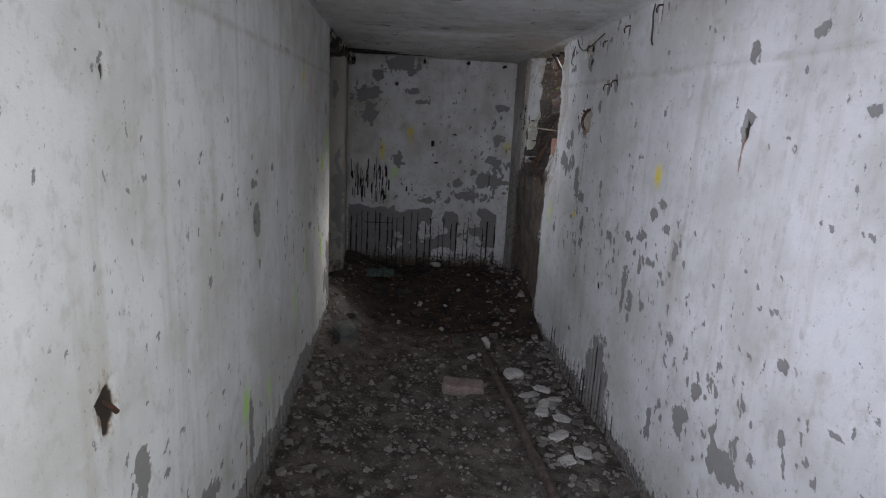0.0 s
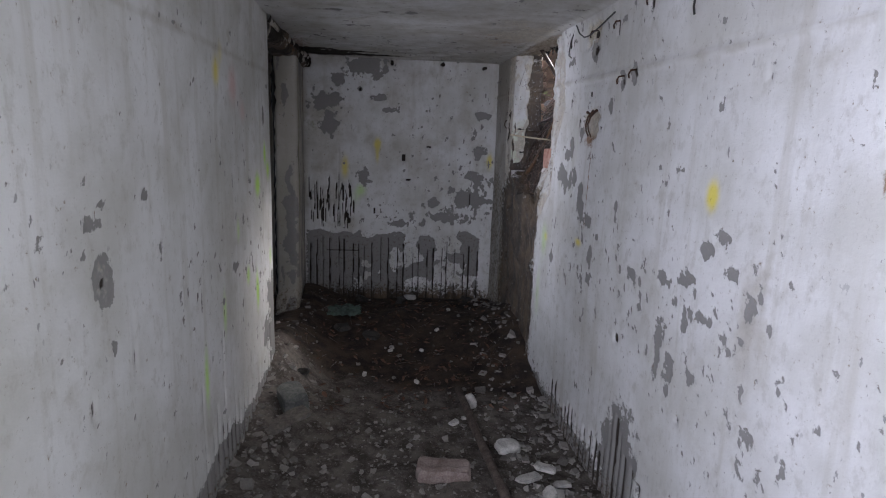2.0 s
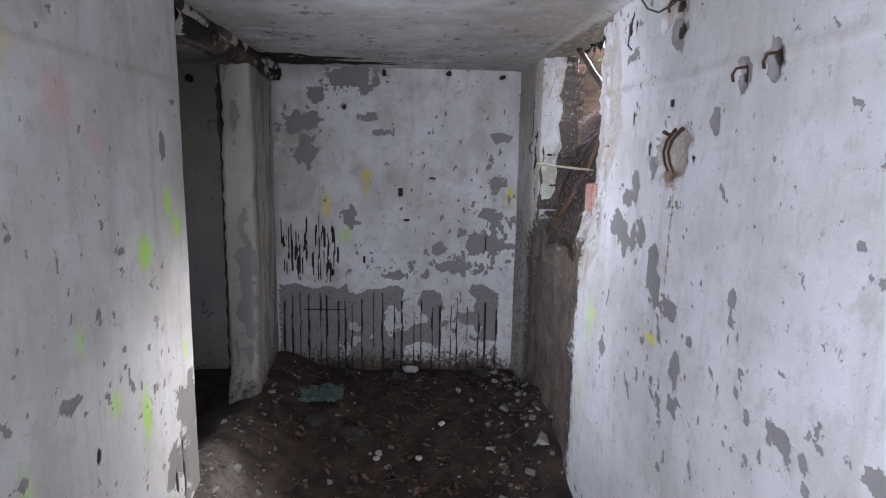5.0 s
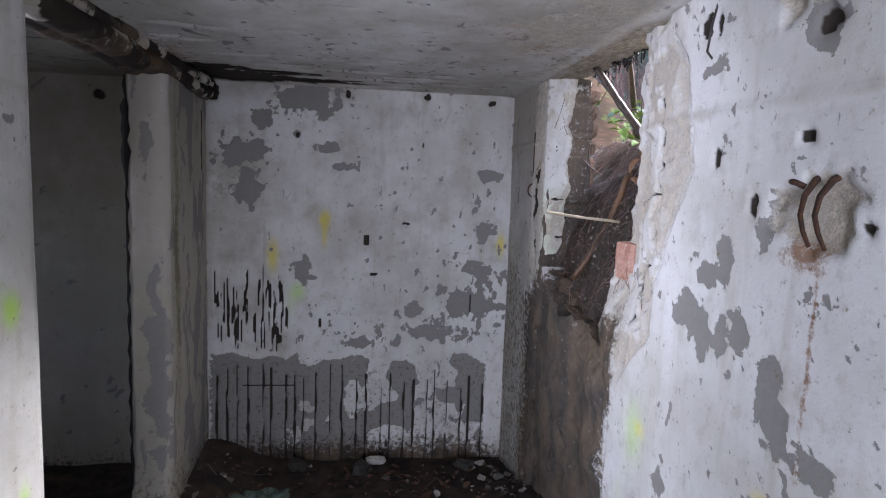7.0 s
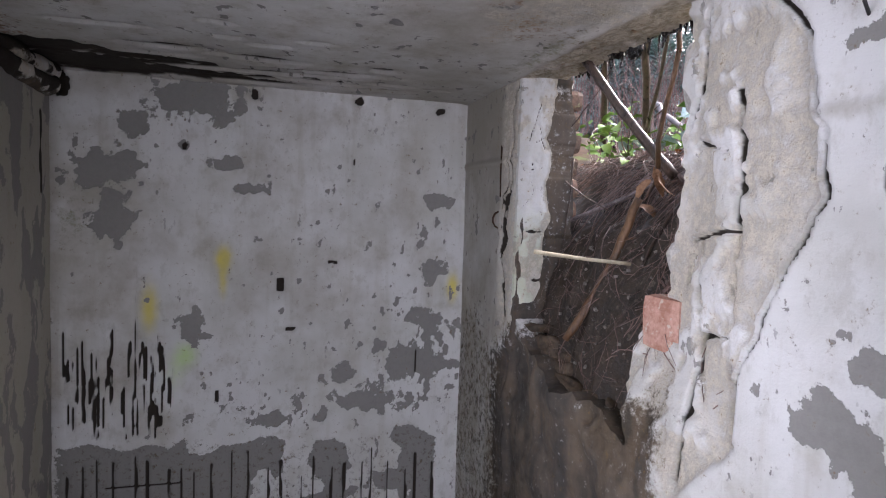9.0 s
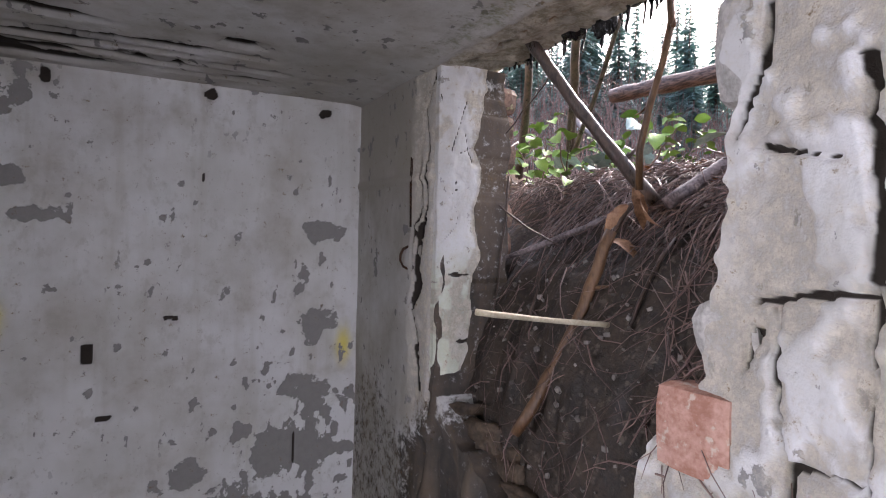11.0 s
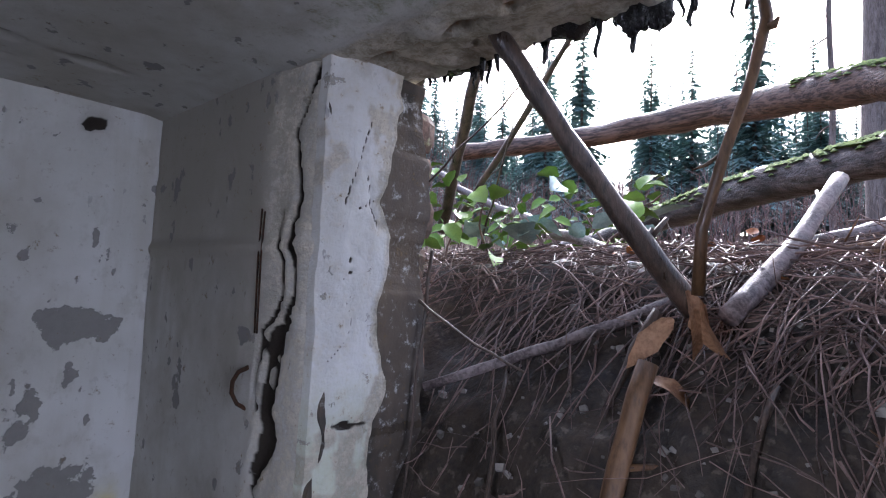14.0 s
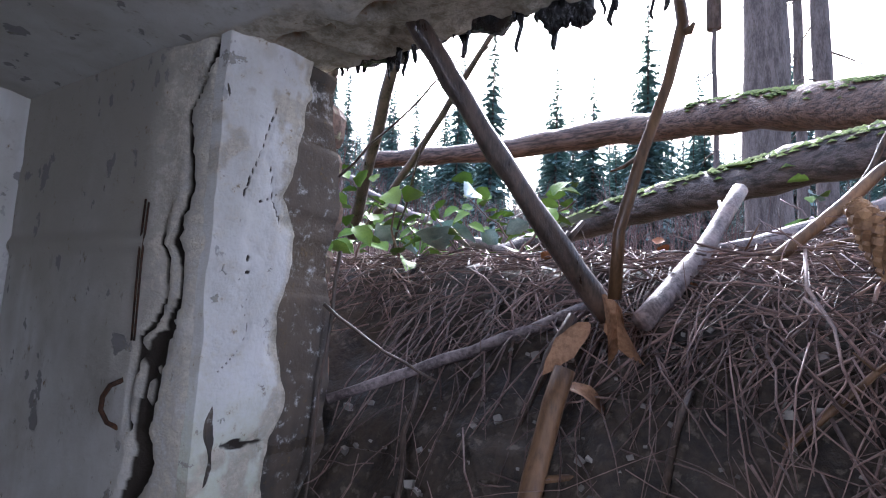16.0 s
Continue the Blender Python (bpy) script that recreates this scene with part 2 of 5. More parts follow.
BRICK = mottled("pink_brick", (0.34, 0.16, 0.11), (0.55, 0.34, 0.27), 20, (0.8, 0.95), 0.004, grain=(0.55, 0.49, 0.40))
OLD_BRICK = mottled("stained_brick", (0.06, 0.045, 0.028), (0.30, 0.18, 0.13), 24, (0.75, 0.95), 0.005, per_object=0.4, grain=(0.30, 0.29, 0.16))
TWIG = mottled("wet_twigs", (0.022, 0.012, 0.009), (0.29, 0.19, 0.16), 60, (0.25, 0.55), 0.002, island=0.7)
DARK_BARK = mottled("dark_wet_bark", (0.020, 0.014, 0.010), (0.10, 0.068, 0.05), 40, (0.25, 0.6), 0.004, stretch=(1, 1, 0.3))
TAN_BARK = mottled("peeled_tan_wood", (0.055, 0.028, 0.013), (0.18, 0.098, 0.046), 26, (0.3, 0.6), 0.003, stretch=(1, 1, 0.3))
GREY_BARK = mottled("silvery_bark", (0.045, 0.032, 0.030), (0.26, 0.215, 0.21), 30, (0.35, 0.7), 0.004)
PALE_WOOD = mottled("pale_stripped_wood", (0.35, 0.30, 0.20), (0.55, 0.50, 0.37), 40, (0.5, 0.8), 0.002)
RUST = mottled("rusty_iron", (0.018, 0.012, 0.009), (0.10, 0.045, 0.021), 60, (0.7, 0.95), 0.002, metal=0.2)
TAR = mottled("wet_black_tar", (0.004, 0.004, 0.004), (0.012, 0.012, 0.012), 50, (0.12, 0.35), 0.004)
LOG_BARK = mossy_bark("weathered_log_wood", (0.040, 0.020, 0.014), (0.23, 0.135, 0.10), -0.25, (9, 1.2, 9))
LOG_WET = mossy_bark("wet_log_bark", (0.024, 0.015, 0.011), (0.11, 0.078, 0.068), 0.0, (7, 1.5, 7))
MOSS = mottled("green_moss", (0.05, 0.075, 0.012), (0.18, 0.24, 0.045), 70, (0.85, 1.0), 0.01)
LEAF = mottled("bramble_leaf", (0.07, 0.16, 0.02), (0.24, 0.40, 0.07), 40, (0.5, 0.75), 0.002, per_object=0.6)
BLUE_LEAF = mottled("bluish_leaf_underside", (0.20, 0.32, 0.30), (0.38, 0.52, 0.50), 40, (0.4, 0.7), 0.002)
DEAD_LEAF = mottled("dead_orange_leaf", (0.20, 0.055, 0.018), (0.42, 0.17, 0.05), 30, (0.5, 0.8), 0.003, per_object=0.5)
BROWN_LEAF = mottled("curled_brown_leaf", (0.16, 0.075, 0.03), (0.40, 0.23, 0.13), 30, (0.4, 0.7), 0.004)
CONE = mottled("spruce_cone_scale", (0.13, 0.065, 0.03), (0.36, 0.21, 0.10), 60, (0.4, 0.7), 0.002, island=0.5)
# Needle colour is paled and blued to carry the haze of distance.
HAZED_SPRUCE = mottled("hazed_spruce_needles", (0.10, 0.19, 0.17), (0.24, 0.36, 0.33), 1.5, (0.7, 0.95), 0.01, island=0.45)
TRUNK = mottled("spruce_bark", (0.10, 0.075, 0.065), (0.27, 0.22, 0.20), 7, (0.8, 0.95), 0.02, stretch=(3, 3, 0.7))
SHRUB = mottled("bare_shrub_twigs", (0.11, 0.055, 0.045), (0.27, 0.19, 0.17), 6, (0.7, 0.9), 0.002, island=0.6)
FOREST_FLOOR = mottled("forest_floor", (0.020, 0.013, 0.008), (0.075, 0.044, 0.028), 2.2, (0.8, 1.0), 0.02, grain=(0.07, 0.095, 0.025))
[n for n in FOREST_FLOOR.node_tree.nodes if n.type == "BSDF_PRINCIPLED"][0].inputs["Specular IOR Level"].default_value = 0.04
GREEN_SHEET = mottled("dirty_green_plastic", (0.02, 0.035, 0.028), (0.10, 0.15, 0.12), 9, (0.35, 0.7), 0.003)
MUDDY_STONE = mottled("muddy_stone", (0.030, 0.021, 0.013), (0.13, 0.092, 0.058), 14, (0.6, 0.9), 0.008)
CABLE = mottled("black_cable", (0.02, 0.02, 0.02), (0.06, 0.055, 0.05), 40, (0.4, 0.6), 0.001)

# ---- mesh helpers ----


def mesh_from(name, verts, faces, mat_used, smooth=True, masks=None):
    me = bpy.data.meshes.new(name)
    me.from_pydata([tuple(v) for v in verts], [], [tuple(f) for f in faces])
    if smooth:
        me.polygons.foreach_set("use_smooth", np.ones(len(me.polygons), dtype=bool))
    for key, values in (masks or {}).items():
        layer = me.attributes.new(key, "FLOAT", "POINT")
        layer.data.foreach_set("value", np.asarray(values, dtype=np.float32).ravel())
    me.materials.append(mat_used)
    me.update()
    return me


def child(name, me, parent, label=""):
    ob = new(name, me)
    ob.parent = parent
    if label:
        ob["label"] = label
    return ob


def part(name, bm, mat_used, parent, label=""):
    me = bpy.data.meshes.new(name)
    bm.to_mesh(me)
    bm.free()
    me.materials.append(mat_used)
    return child(name, me, parent, label)


def thing(name, label, category, group="", at=None):
    ob = new(name)
    if at is not None:
        ob.matrix_world = at
    return tagged(ob, label, category, group)


def structure(name, me, label="", category=""):
    return tagged(new(name, me), label, category, kind="structure")


def smooth_rim(front, solid, corners):
    """Rounds off the steps along the edge of an opening."""
    nu, nv = front.shape[:2]
    a, b, c, d = corners
    pad = np.zeros((nu + 1, nv + 1), bool)
    pad[1:-1, 1:-1] = solid
    ends = []
    for p, q, di, dj in ((a, b, 0, -1), (b, c, 1, 0), (c, d, 0, 1), (d, a, -1, 0)):
        edge = solid & ~pad[1 + di:nu + di, 1 + dj:nv + dj]
        ends.append(np.stack([p[edge], q[edge]], -1))
    ends = np.concatenate(ends)
    fixed = np.zeros((nu, nv), bool)
    fixed[0], fixed[-1], fixed[:, 0], fixed[:, -1] = True, True, True, True
    pos, fixed = front.reshape(-1, 3).copy(), fixed.ravel()
    for _ in range(2):
        total, count = np.zeros_like(pos), np.zeros(len(pos))
        for i, j in ((0, 1), (1, 0)):
            np.add.at(total, ends[:, i], pos[ends[:, j]])
            np.add.at(count, ends[:, i], 1)
        move = (count > 1) & ~fixed
        pos[move] = 0.4 * pos[move] + 0.6 * total[move] / count[move][:, None]
    return pos.reshape(front.shape)


def sheet(name, us, vs, place, masks, mat_used, keep=None, back=None):
    """A relief surface over a grid of us x vs; place gives x, y, z; back shifts the far side, and with keep the sheet has openings."""
    U, V = np.meshgrid(us, vs, indexing="ij")
    front = np.stack(place(U, V), axis=-1)
    nu, nv = U.shape
    idx = np.arange(nu * nv).reshape(nu, nv)
    a, b, c, d = idx[:-1, :-1], idx[1:, :-1], idx[1:, 1:], idx[:-1, 1:]
    solid = np.ones(a.shape, bool) if keep is None else keep((U[:-1, :-1] + U[1:, 1:]) / 2, (V[:-1, :-1] + V[1:, 1:]) / 2)
    if keep is not None:
        front = smooth_rim(front, solid, (a, b, c, d))
    faces = [np.stack([q[solid] for q in (a, b, c, d)], -1)]
    verts = [front.reshape(-1, 3)]
    values = {k: np.asarray(f(U, V), float) + np.zeros(U.shape) for k, f in masks.items()}
    if back is not None:
        rear = (front + np.array(back)).reshape(-1, 3)
        verts += [rear, verts[0], rear]
        n = nu * nv
        if keep is not None:
            faces.append(np.stack([q[solid] + n for q in (d, c, b, a)], -1))
        pad = np.zeros((nu + 1, nv + 1), bool)
        pad[1:-1, 1:-1] = solid
        for p, q, di, dj in ((a, b, 0, -1), (b, c, 1, 0), (c, d, 0, 1), (d, a, -1, 0)):
            edge = solid & ~pad[1 + di:nu + di, 1 + dj:nv + dj]
            faces.append(np.stack([q[edge] + 2 * n, p[edge] + 2 * n, p[edge] + 3 * n, q[edge] + 3 * n], -1))
        if keep is None:
            faces.append(np.array([[idx[0, 0] + n, idx[0, -1] + n, idx[-1, -1] + n, idx[-1, 0] + n]]))
        values = {k: np.tile(v.ravel(), 4) for k, v in values.items()}
    return mesh_from(name, np.concatenate(verts), np.concatenate(faces).tolist(), mat_used, True, values)


class Strands:
    """Collects round tapered strands into one mesh."""

    def __init__(self):
        self.verts, self.faces = [], []

    def add(self, points, radii, sides=5, cap=True):
        pts = [Vector(p) for p in points]
        first = len(self.verts)
        side = None
        for i, p in enumerate(pts):
            along = (pts[min(i + 1, len(pts) - 1)] - pts[max(i - 1, 0)])
            along = along.normalized() if along.length > 1e-9 else Vector((0, 0, 1))
            if side is None:
                side = along.orthogonal().normalized()
            side = (side - along * side.dot(along)).normalized()
            other = along.cross(side)
            for k in range(sides):
                ang = 2 * math.pi * k / sides
                self.verts.append(p + (side * math.cos(ang) + other * math.sin(ang)) * radii[i])
        for i in range(len(pts) - 1):
            for k in range(sides):
                a, b = first + i * sides + k, first + i * sides + (k + 1) % sides
                self.faces.append((a, b, b + sides, a + sides))
        if cap:
            last = first + (len(pts) - 1) * sides
            self.faces.append(tuple(first + k for k in reversed(range(sides))))
            self.faces.append(tuple(last + k for k in range(sides)))

    def mesh(self, name, mat_used):
        return mesh_from(name, self.verts, self.faces, mat_used)


def bent(a, b, bow=0.05, n=8, seed=0, jitter=0.3):
    """Points from a to b along a gently crooked line."""
    r = random.Random(seed)
    a, b = Vector(a), Vector(b)
    side = (b - a).orthogonal().normalized()
    other = (b - a).normalized().cross(side)
    p1, p2 = r.uniform(0, 6.3), r.uniform(0, 6.3)
    out = []
    for i in range(n):
        t = i / (n - 1)
        w = bow * (b - a).length * math.sin(math.pi * t)
        out.append(a.lerp(b, t) + side * w * math.cos(p1) + other * w * math.sin(p1)
                   + (side * r.uniform(-1, 1) + other * r.uniform(-1, 1)) * bow * jitter * (b - a).length * (0 < i < n - 1))
    return out


def rough_radii(n, r0, r1, seed=0, amount=0.12):
    r = random.Random(seed)
    return [(r0 + (r1 - r0) * i / (n - 1)) * (1 + r.uniform(-amount, amount)) for i in range(n)]


def stone_bm(sx, sy, sz, seed=0, rough=0.25, detail=2):
    bm = bmesh.new()
    bmesh.ops.create_icosphere(bm, subdivisions=detail, radius=1.0)
    off = Vector((seed * 3.7, seed * 1.3, seed * 2.9))
    for v in bm.verts:
        c = v.co.copy()
        box = Vector([math.copysign(abs(q) ** 0.62, q) for q in c])
        k = 1 + rough * noise.noise(c * 1.6 + off) + rough * 0.4 * noise.noise(c * 4 + off)
        v.co = Vector((box.x * sx, box.y * sy, box.z * sz)) * 0.62 * k
    for f in bm.faces:
        f.smooth = detail > 2
    return bm


def block_bm(sx, sy, sz, seed=0, wear=0.006, bevel=0.008):
    """A worn rectangular block about its own centre."""
    bm = bmesh.new()
    bmesh.ops.create_cube(bm, size=1.0)
    for v in bm.verts:
        v.co = Vector((v.co.x * sx, v.co.y * sy, v.co.z * sz))
    bmesh.ops.subdivide_edges(bm, edges=bm.edges[:], cuts=3, use_grid_fill=True)
    off = Vector((seed * 5.1, seed * 2.3, seed))
    for v in bm.verts:
        edge = sum(abs(abs(q) - h / 2) < 1e-5 for q, h in zip(v.co, (sx, sy, sz)))
        v.co -= v.co.normalized() * bevel * max(0, edge - 1)
        v.co += Vector([noise.noise(v.co * 14 + off + Vector((7 * i, 0, 0))) for i in range(3)]) * wear * 2
    return bm

# ---- the room ----
CEIL, BACK_Y, LEFT_X = 2.157, 5.78, -0.74
DOOR_Y0, DOOR_Y1 = 4.24, 5.10


def right_x(y):
    return np.interp(y, [-2, 3.3, 3.85, 4.07, 4.3, 5.2, 5.8], [0.905, 0.905, 0.892, 0.882, 0.868, 0.825, 0.818])


def flakes(s, z, density, seed, fs=34.0, fz=20.0):
    n = fbm(s * fs + 2.5 * fbm(s * 5, z * 5, seed + 9), z * fz, seed, 5)
    return ramp(n - (0.82 - 0.24 * density), -0.09, 0.09)


def slots(s, z, s0, s1, step, top, seed, bottom=-0.2, width=0.007):
    """Rows of upright slots where the render has come off over its carrier."""
    r = random.Random(seed)
    total, c = np.zeros_like(s), s0
    while c < s1:
        h = top(c) * r.uniform(0.80, 1.02)
        total = np.maximum(total, slit(s, z, c, bottom, h, width * r.uniform(0.7, 1.4), r.randint(0, 99)))
        c += step * r.uniform(0.65, 1.35)
    return total


def any_of(*masks):
    out = masks[0]
    for m in masks[1:]:
        out = np.maximum(out, m)
    return out


def edge_y(z):
    return np.interp(z, [0.9, 1.12, 1.25, 1.365, 1.6, 1.71, 1.97, 2.09, 2.2], [4.46, 4.32, 4.21, 4.235, 4.122, 4.07, 4.105, 4.21, 4.24]) + 0.02 * (fbm(z * 22, z * 0, 18, 3) - 0.5)


def seam(a, b, line, half, lo, hi, seed):
    """A jagged crack that follows a = line where b runs from lo to hi."""
    wob = 0.016 * (fbm(b * 18, b * 0, seed, 3) - 0.5)
    width = half * (0.35 + 1.3 * vnoise(b * 22, b * 0 + seed, seed + 1))
    return ramp(width - np.abs(a - line - wob), -0.002, 0.002) * ramp(b, lo - 0.004, lo + 0.012) * (1 - ramp(b, hi - 0.012, hi + 0.004))


def near_cracks(y, z):
    return any_of(seam(y, z, np.interp(z, [1.66, 1.76, 1.93], [4.261, 4.26, 4.28]), .0065, 1.66, 1.93, 3),
                  seam(y, z, np.interp(z, [1.13, 1.3, 1.41, 1.5, 1.64], [4.372, 4.362, 4.36, 4.383, 4.385]), .0062, 1.12, 1.645, 5),
                  seam(z, y, 1.655 - 0.16 * (y - 4.27), .0075, 4.255, 4.43, 7), seam(z, y, 1.45 - 0.22 * (y - 4.265), .006, 4.26, 4.37, 9),
                  seam(y, z, np.interp(z, [1.25, 1.37, 1.46, 1.65], [4.225, 4.245, 4.262, 4.262]), .0045, 1.25, 1.66, 11),
                  seam(y, z, np.interp(z, [1.85, 1.9, 1.95, 2.0, 2.12], [4.449, 4.437, 4.413, 4.414, 4.39]), .006, 1.85, 2.12, 13),
                  seam(y, z, np.interp(z, [1.53, 1.59], [4.44, 4.42]), .008, 1.53, 1.60, 15),
                  seam(y, z, edge_y(z), .005, 1.25, 2.08, 17), seam(z, y, 1.83 + 0.3 * (y - 4.36), .004, 4.30, 4.42, 19))


def r_slot_top(c):
    return 0.16 + 0.26 * math.exp(-((c - 3.02) / 0.16) ** 2) + 0.05 * math.sin(c * 23)


def r_slots(y, z):
    return slots(y, z, 2.72, 3.95, 0.06, r_slot_top, 5, -0.2, 0.011)


def r_hole(y, z):
    out = np.zeros_like(y)
    for cy, cz, ry, rz in ((3.33, 1.80, .012, .025), (3.21, 1.813, .014, .03), (3.70, 1.767, .017, .011), (3.835, 1.631, .012, .028), (3.97, 1.74, .012, .026), (3.82, 1.28, .008, .012), (4.05, 2.06, .02, .03), (3.67, 1.968, .022, .02), (1.935, 1.59, .012, .035),
                           (3.42, 2.03, .012, .035), (3.10, 2.06, .014, .03), (2.72, 2.09, .012, .04), (3.16, .71, .02, .02),
                           (3.72, 2.05, .03, .016), (2.35, 1.72, .005, .02), (3.55, 1.60, .008, .014), (2.6, 0.62, .008, .02), (4.0, 2.05, .012, .03)):
        out = np.maximum(out, blob(y, z, cy, cz, ry, rz, int(cy * 90), 0.7, 40))
    for cy, z0, z1, w in ((4.44, 0.5, 1.05, .004), (5.27, 0.25, 1.25, .004), (5.36, 0.3, 0.95, .003), (5.60, 0.3, 1.0, .003)):
        out = np.maximum(out, slit(y, z, cy, z0, z1, w, int(cy * 70)))
    line = np.interp(z, [1.32, 1.4, 1.51, 1.57, 1.66, 1.74, 1.8, 1.9, 1.97, 2.05, 2.146], [5.30, 5.313, 5.34, 5.31, 5.308, 5.304, 5.275, 5.287, 5.283, 5.301, 5.246])
    out = any_of(out, near_cracks(y, z), seam(y, z, line, .0095, 1.30, 2.15, 21), seam(y, z, line + 0.012, .010, 1.53, 1.76, 23), seam(y, z, line + 0.032, .0042, 1.62, 1.93, 25))
    return out


def r_raw(y, z):
    zone = ramp(y - edge_y(z) + 0.008 * (fbm(y * 12, z * 12, 3) - 0.5), -0.01, 0.02) * (1 - ramp(y, 4.72, 4.78)) * ramp(z, 0.95, 1.12)
    white = ramp(fbm(y * 13, z * 11, 41), 0.50, 0.62) * ramp(y, 4.13, 4.24)
    niche = blob(y, z, 3.66, 1.62, 0.11, 0.075, 8, 0.7, 22)
    strip = ramp(y, 5.21, 5.24) * (1 - ramp(y, 5.30, 5.40)) * ramp(z, 1.1, 1.3) * 0.6
    return any_of(0.62 * zone * (1 - 0.55 * white), niche * 0.75, strip, 0.8 * blob(y, z, 3.72, 2.06, .09, .05, 4))


def r_mud(y, z):
    low = ramp(y + 0.10 * (fbm(y * 6, z * 5, 12) - 0.5), 4.36, 4.52) * (1 - ramp(z + 0.25 * (fbm(y * 5, z * 3, 13) - 0.5), 1.16, 1.34))
    edge = 0.9 * ramp(y, 5.20, 5.212) * (1 - ramp(y, 5.228, 5.236)) * ramp(z, 1.2, 1.3)
    return edge + low * (1 - 0.6 * ramp(y, 5.26, 5.45)) + 0.5 * (1 - ramp(z, 0.0, 0.22))


def r_peel(y, z):
    dens = 0.10 + 0.50 * soft(y, z, 2.7, 0.95, 0.55, 0.2) + 0.42 * soft(y, z, 3.6, 0.95, 0.4, 0.3) + 0.40 * soft(y, z, 1.6, 0.6, 0.9, 0.4) + 0.3 * ramp(z, 1.85, 2.1) + 0.15 * ramp(y, 5.2, 5.4)
    out = any_of(flakes(y, z, dens, 21), flakes(y, z, dens * 0.6, 57, 20, 15))
    for cy, cz, ry, rz in ((3.96, 1.46, .035, .05), (3.91, 1.51, .022, .05), (4.03, 1.36, .07, .05), (3.96, 1.31, .035, .05), (3.84, 1.35, .03, .07), (3.90, 1.33, .02, .05), (3.79, 1.58, .03, .06), (3.76, 1.64, .03, .03), (3.99, 1.95, .04, .025),
                           (3.73, 1.27, .03, .06), (3.70, 1.20, .03, .06), (3.60, 1.16, .045, .035), (3.54, 1.0, .03, .05), (3.29, 1.26, .012, .05), (3.44, 1.69, .02, .03), (4.10, .88, .025, .06), (3.67, 1.97, .045, .045), (3.33, 1.80, .025, .04), (3.21, 1.815, .028, .045),
                           (2.46, 1.27, .04, .025), (2.53, 1.22, .05, .03), (2.65, 1.1, .06, .03), (2.80, 1.07, .06, .025), (2.38, 1.17, .03, .025), (2.29, 1.1, .02, .03), (3.05, 1.0, .06, .03), (2.51, 1.0, .05, .02), (2.69, .75, .035, .08), (2.79, .8, .03, .10),
                           (2.07, .49, .05, .07), (2.32, .32, .03, .06), (1.77, .48, .09, .05), (1.98, .65, .03, .04), (1.56, .93, .03, .02), (3.74, 1.24, .02, .06), (1.95, 1.83, .03, .03), (1.65, 1.86, .035, .025), (1.42, 1.64, .02, .015), (1.93, 1.60, .03, .045)):
        out = np.maximum(out, blob(y, z, cy, cz, ry, rz, int(cy * 31), 1.0, 18))
    toe = blob(y, z, 3.02, 0.16, 0.20, 0.30, 6, 0.5)
    return any_of(out, toe, 1 - ramp(z - 0.10 * fbm(y * 9, y * 0, 2), -0.03, 0.05))


RIGHT = {
    "peel": r_peel, "hole": lambda y, z: any_of(r_hole(y, z), 0.95 * r_slots(y, z)), "raw": r_raw, "mud": r_mud,
    "yellow": lambda y, z: 1.1 * soft(y, z, 2.545, 1.385, .035, .05) + 0.8 * soft(y, z, 3.70, 1.03, .05, .022) + 0.6 * soft(y, z, 4.22, .97, .04, .03),
    "green": lambda y, z: 0.45 * soft(y, z, 4.25, 0.95, .07, .12) + 0.35 * soft(y, z, 4.32, .6, .06, .2),
    "rust": lambda y, z: any_of(1.0 * soft(y, z, 3.68, 1.545, .06, .03), 0.6 * slit(y, z, 3.64, 1.10, 1.55, .005, 2), 0.8 * slit(y, z, 1.935, 1.45, 1.58, .008, 3)),
    # Includes a darker tone towards the wall top.
    "dust_tone": lambda y, z: 0.65 * soft(y, z, 2.3, 1.05, .06, .2) + 0.35 * ramp(z, 1.85, 2.1) + 0.4 * ramp(0.012 - np.abs(z - 1.765 - 0.02 * y), -0.01, 0.01) + ramp(y, 5.27, 5.34) * (0.55 + 0.3 * ramp(0.62 - fbm(y * 8, z * 2, 31), 0, 0.2)),
    "moss": lambda y, z: 0.0 * y,
}


def right_place(y, z):
    inset = 0.006 * (fbm(y * 1.3, z * 1.3, 1) - 0.5) * 4 + 0.0025 * r_peel(y, z) + 0.014 * r_hole(y, z) + 0.012 * r_slots(y, z) + 0.012 * ramp(r_raw(y, z), 0.3, 0.7) + ramp(r_raw(y, z), 0.15, 0.4) * (0.006 * (fbm(y * 24, z * 24, 72, 3) - 0.5) + 0.002 * (fbm(y * 62, z * 62, 74, 2) - 0.5) + 0.004 * ramp(fbm(y * 11, z * 15, 76, 3), .49, .51)) + 0.012 * near_cracks(y, z)
    inset = inset - 0.006 * ramp(0.010 - np.abs(z - 1.765 - 0.02 * y), -0.008, 0.008)
    inset = inset + 0.022 * (1 - ramp(y, 5.215, 5.255)) * ramp(y, 5.0, 5.2)
    recess = 0.075 * ramp(y, 4.10, 4.56) * (1 - ramp(y, 4.9, 5.15)) * ramp(z, 1.12, 1.40)
    mud = 0.07 * ramp(r_mud(y, z), 0.4, 0.9) * (fbm(y * 7, z * 7, 71) - 0.45)
    return right_x(y) + inset + recess + mud, y, z


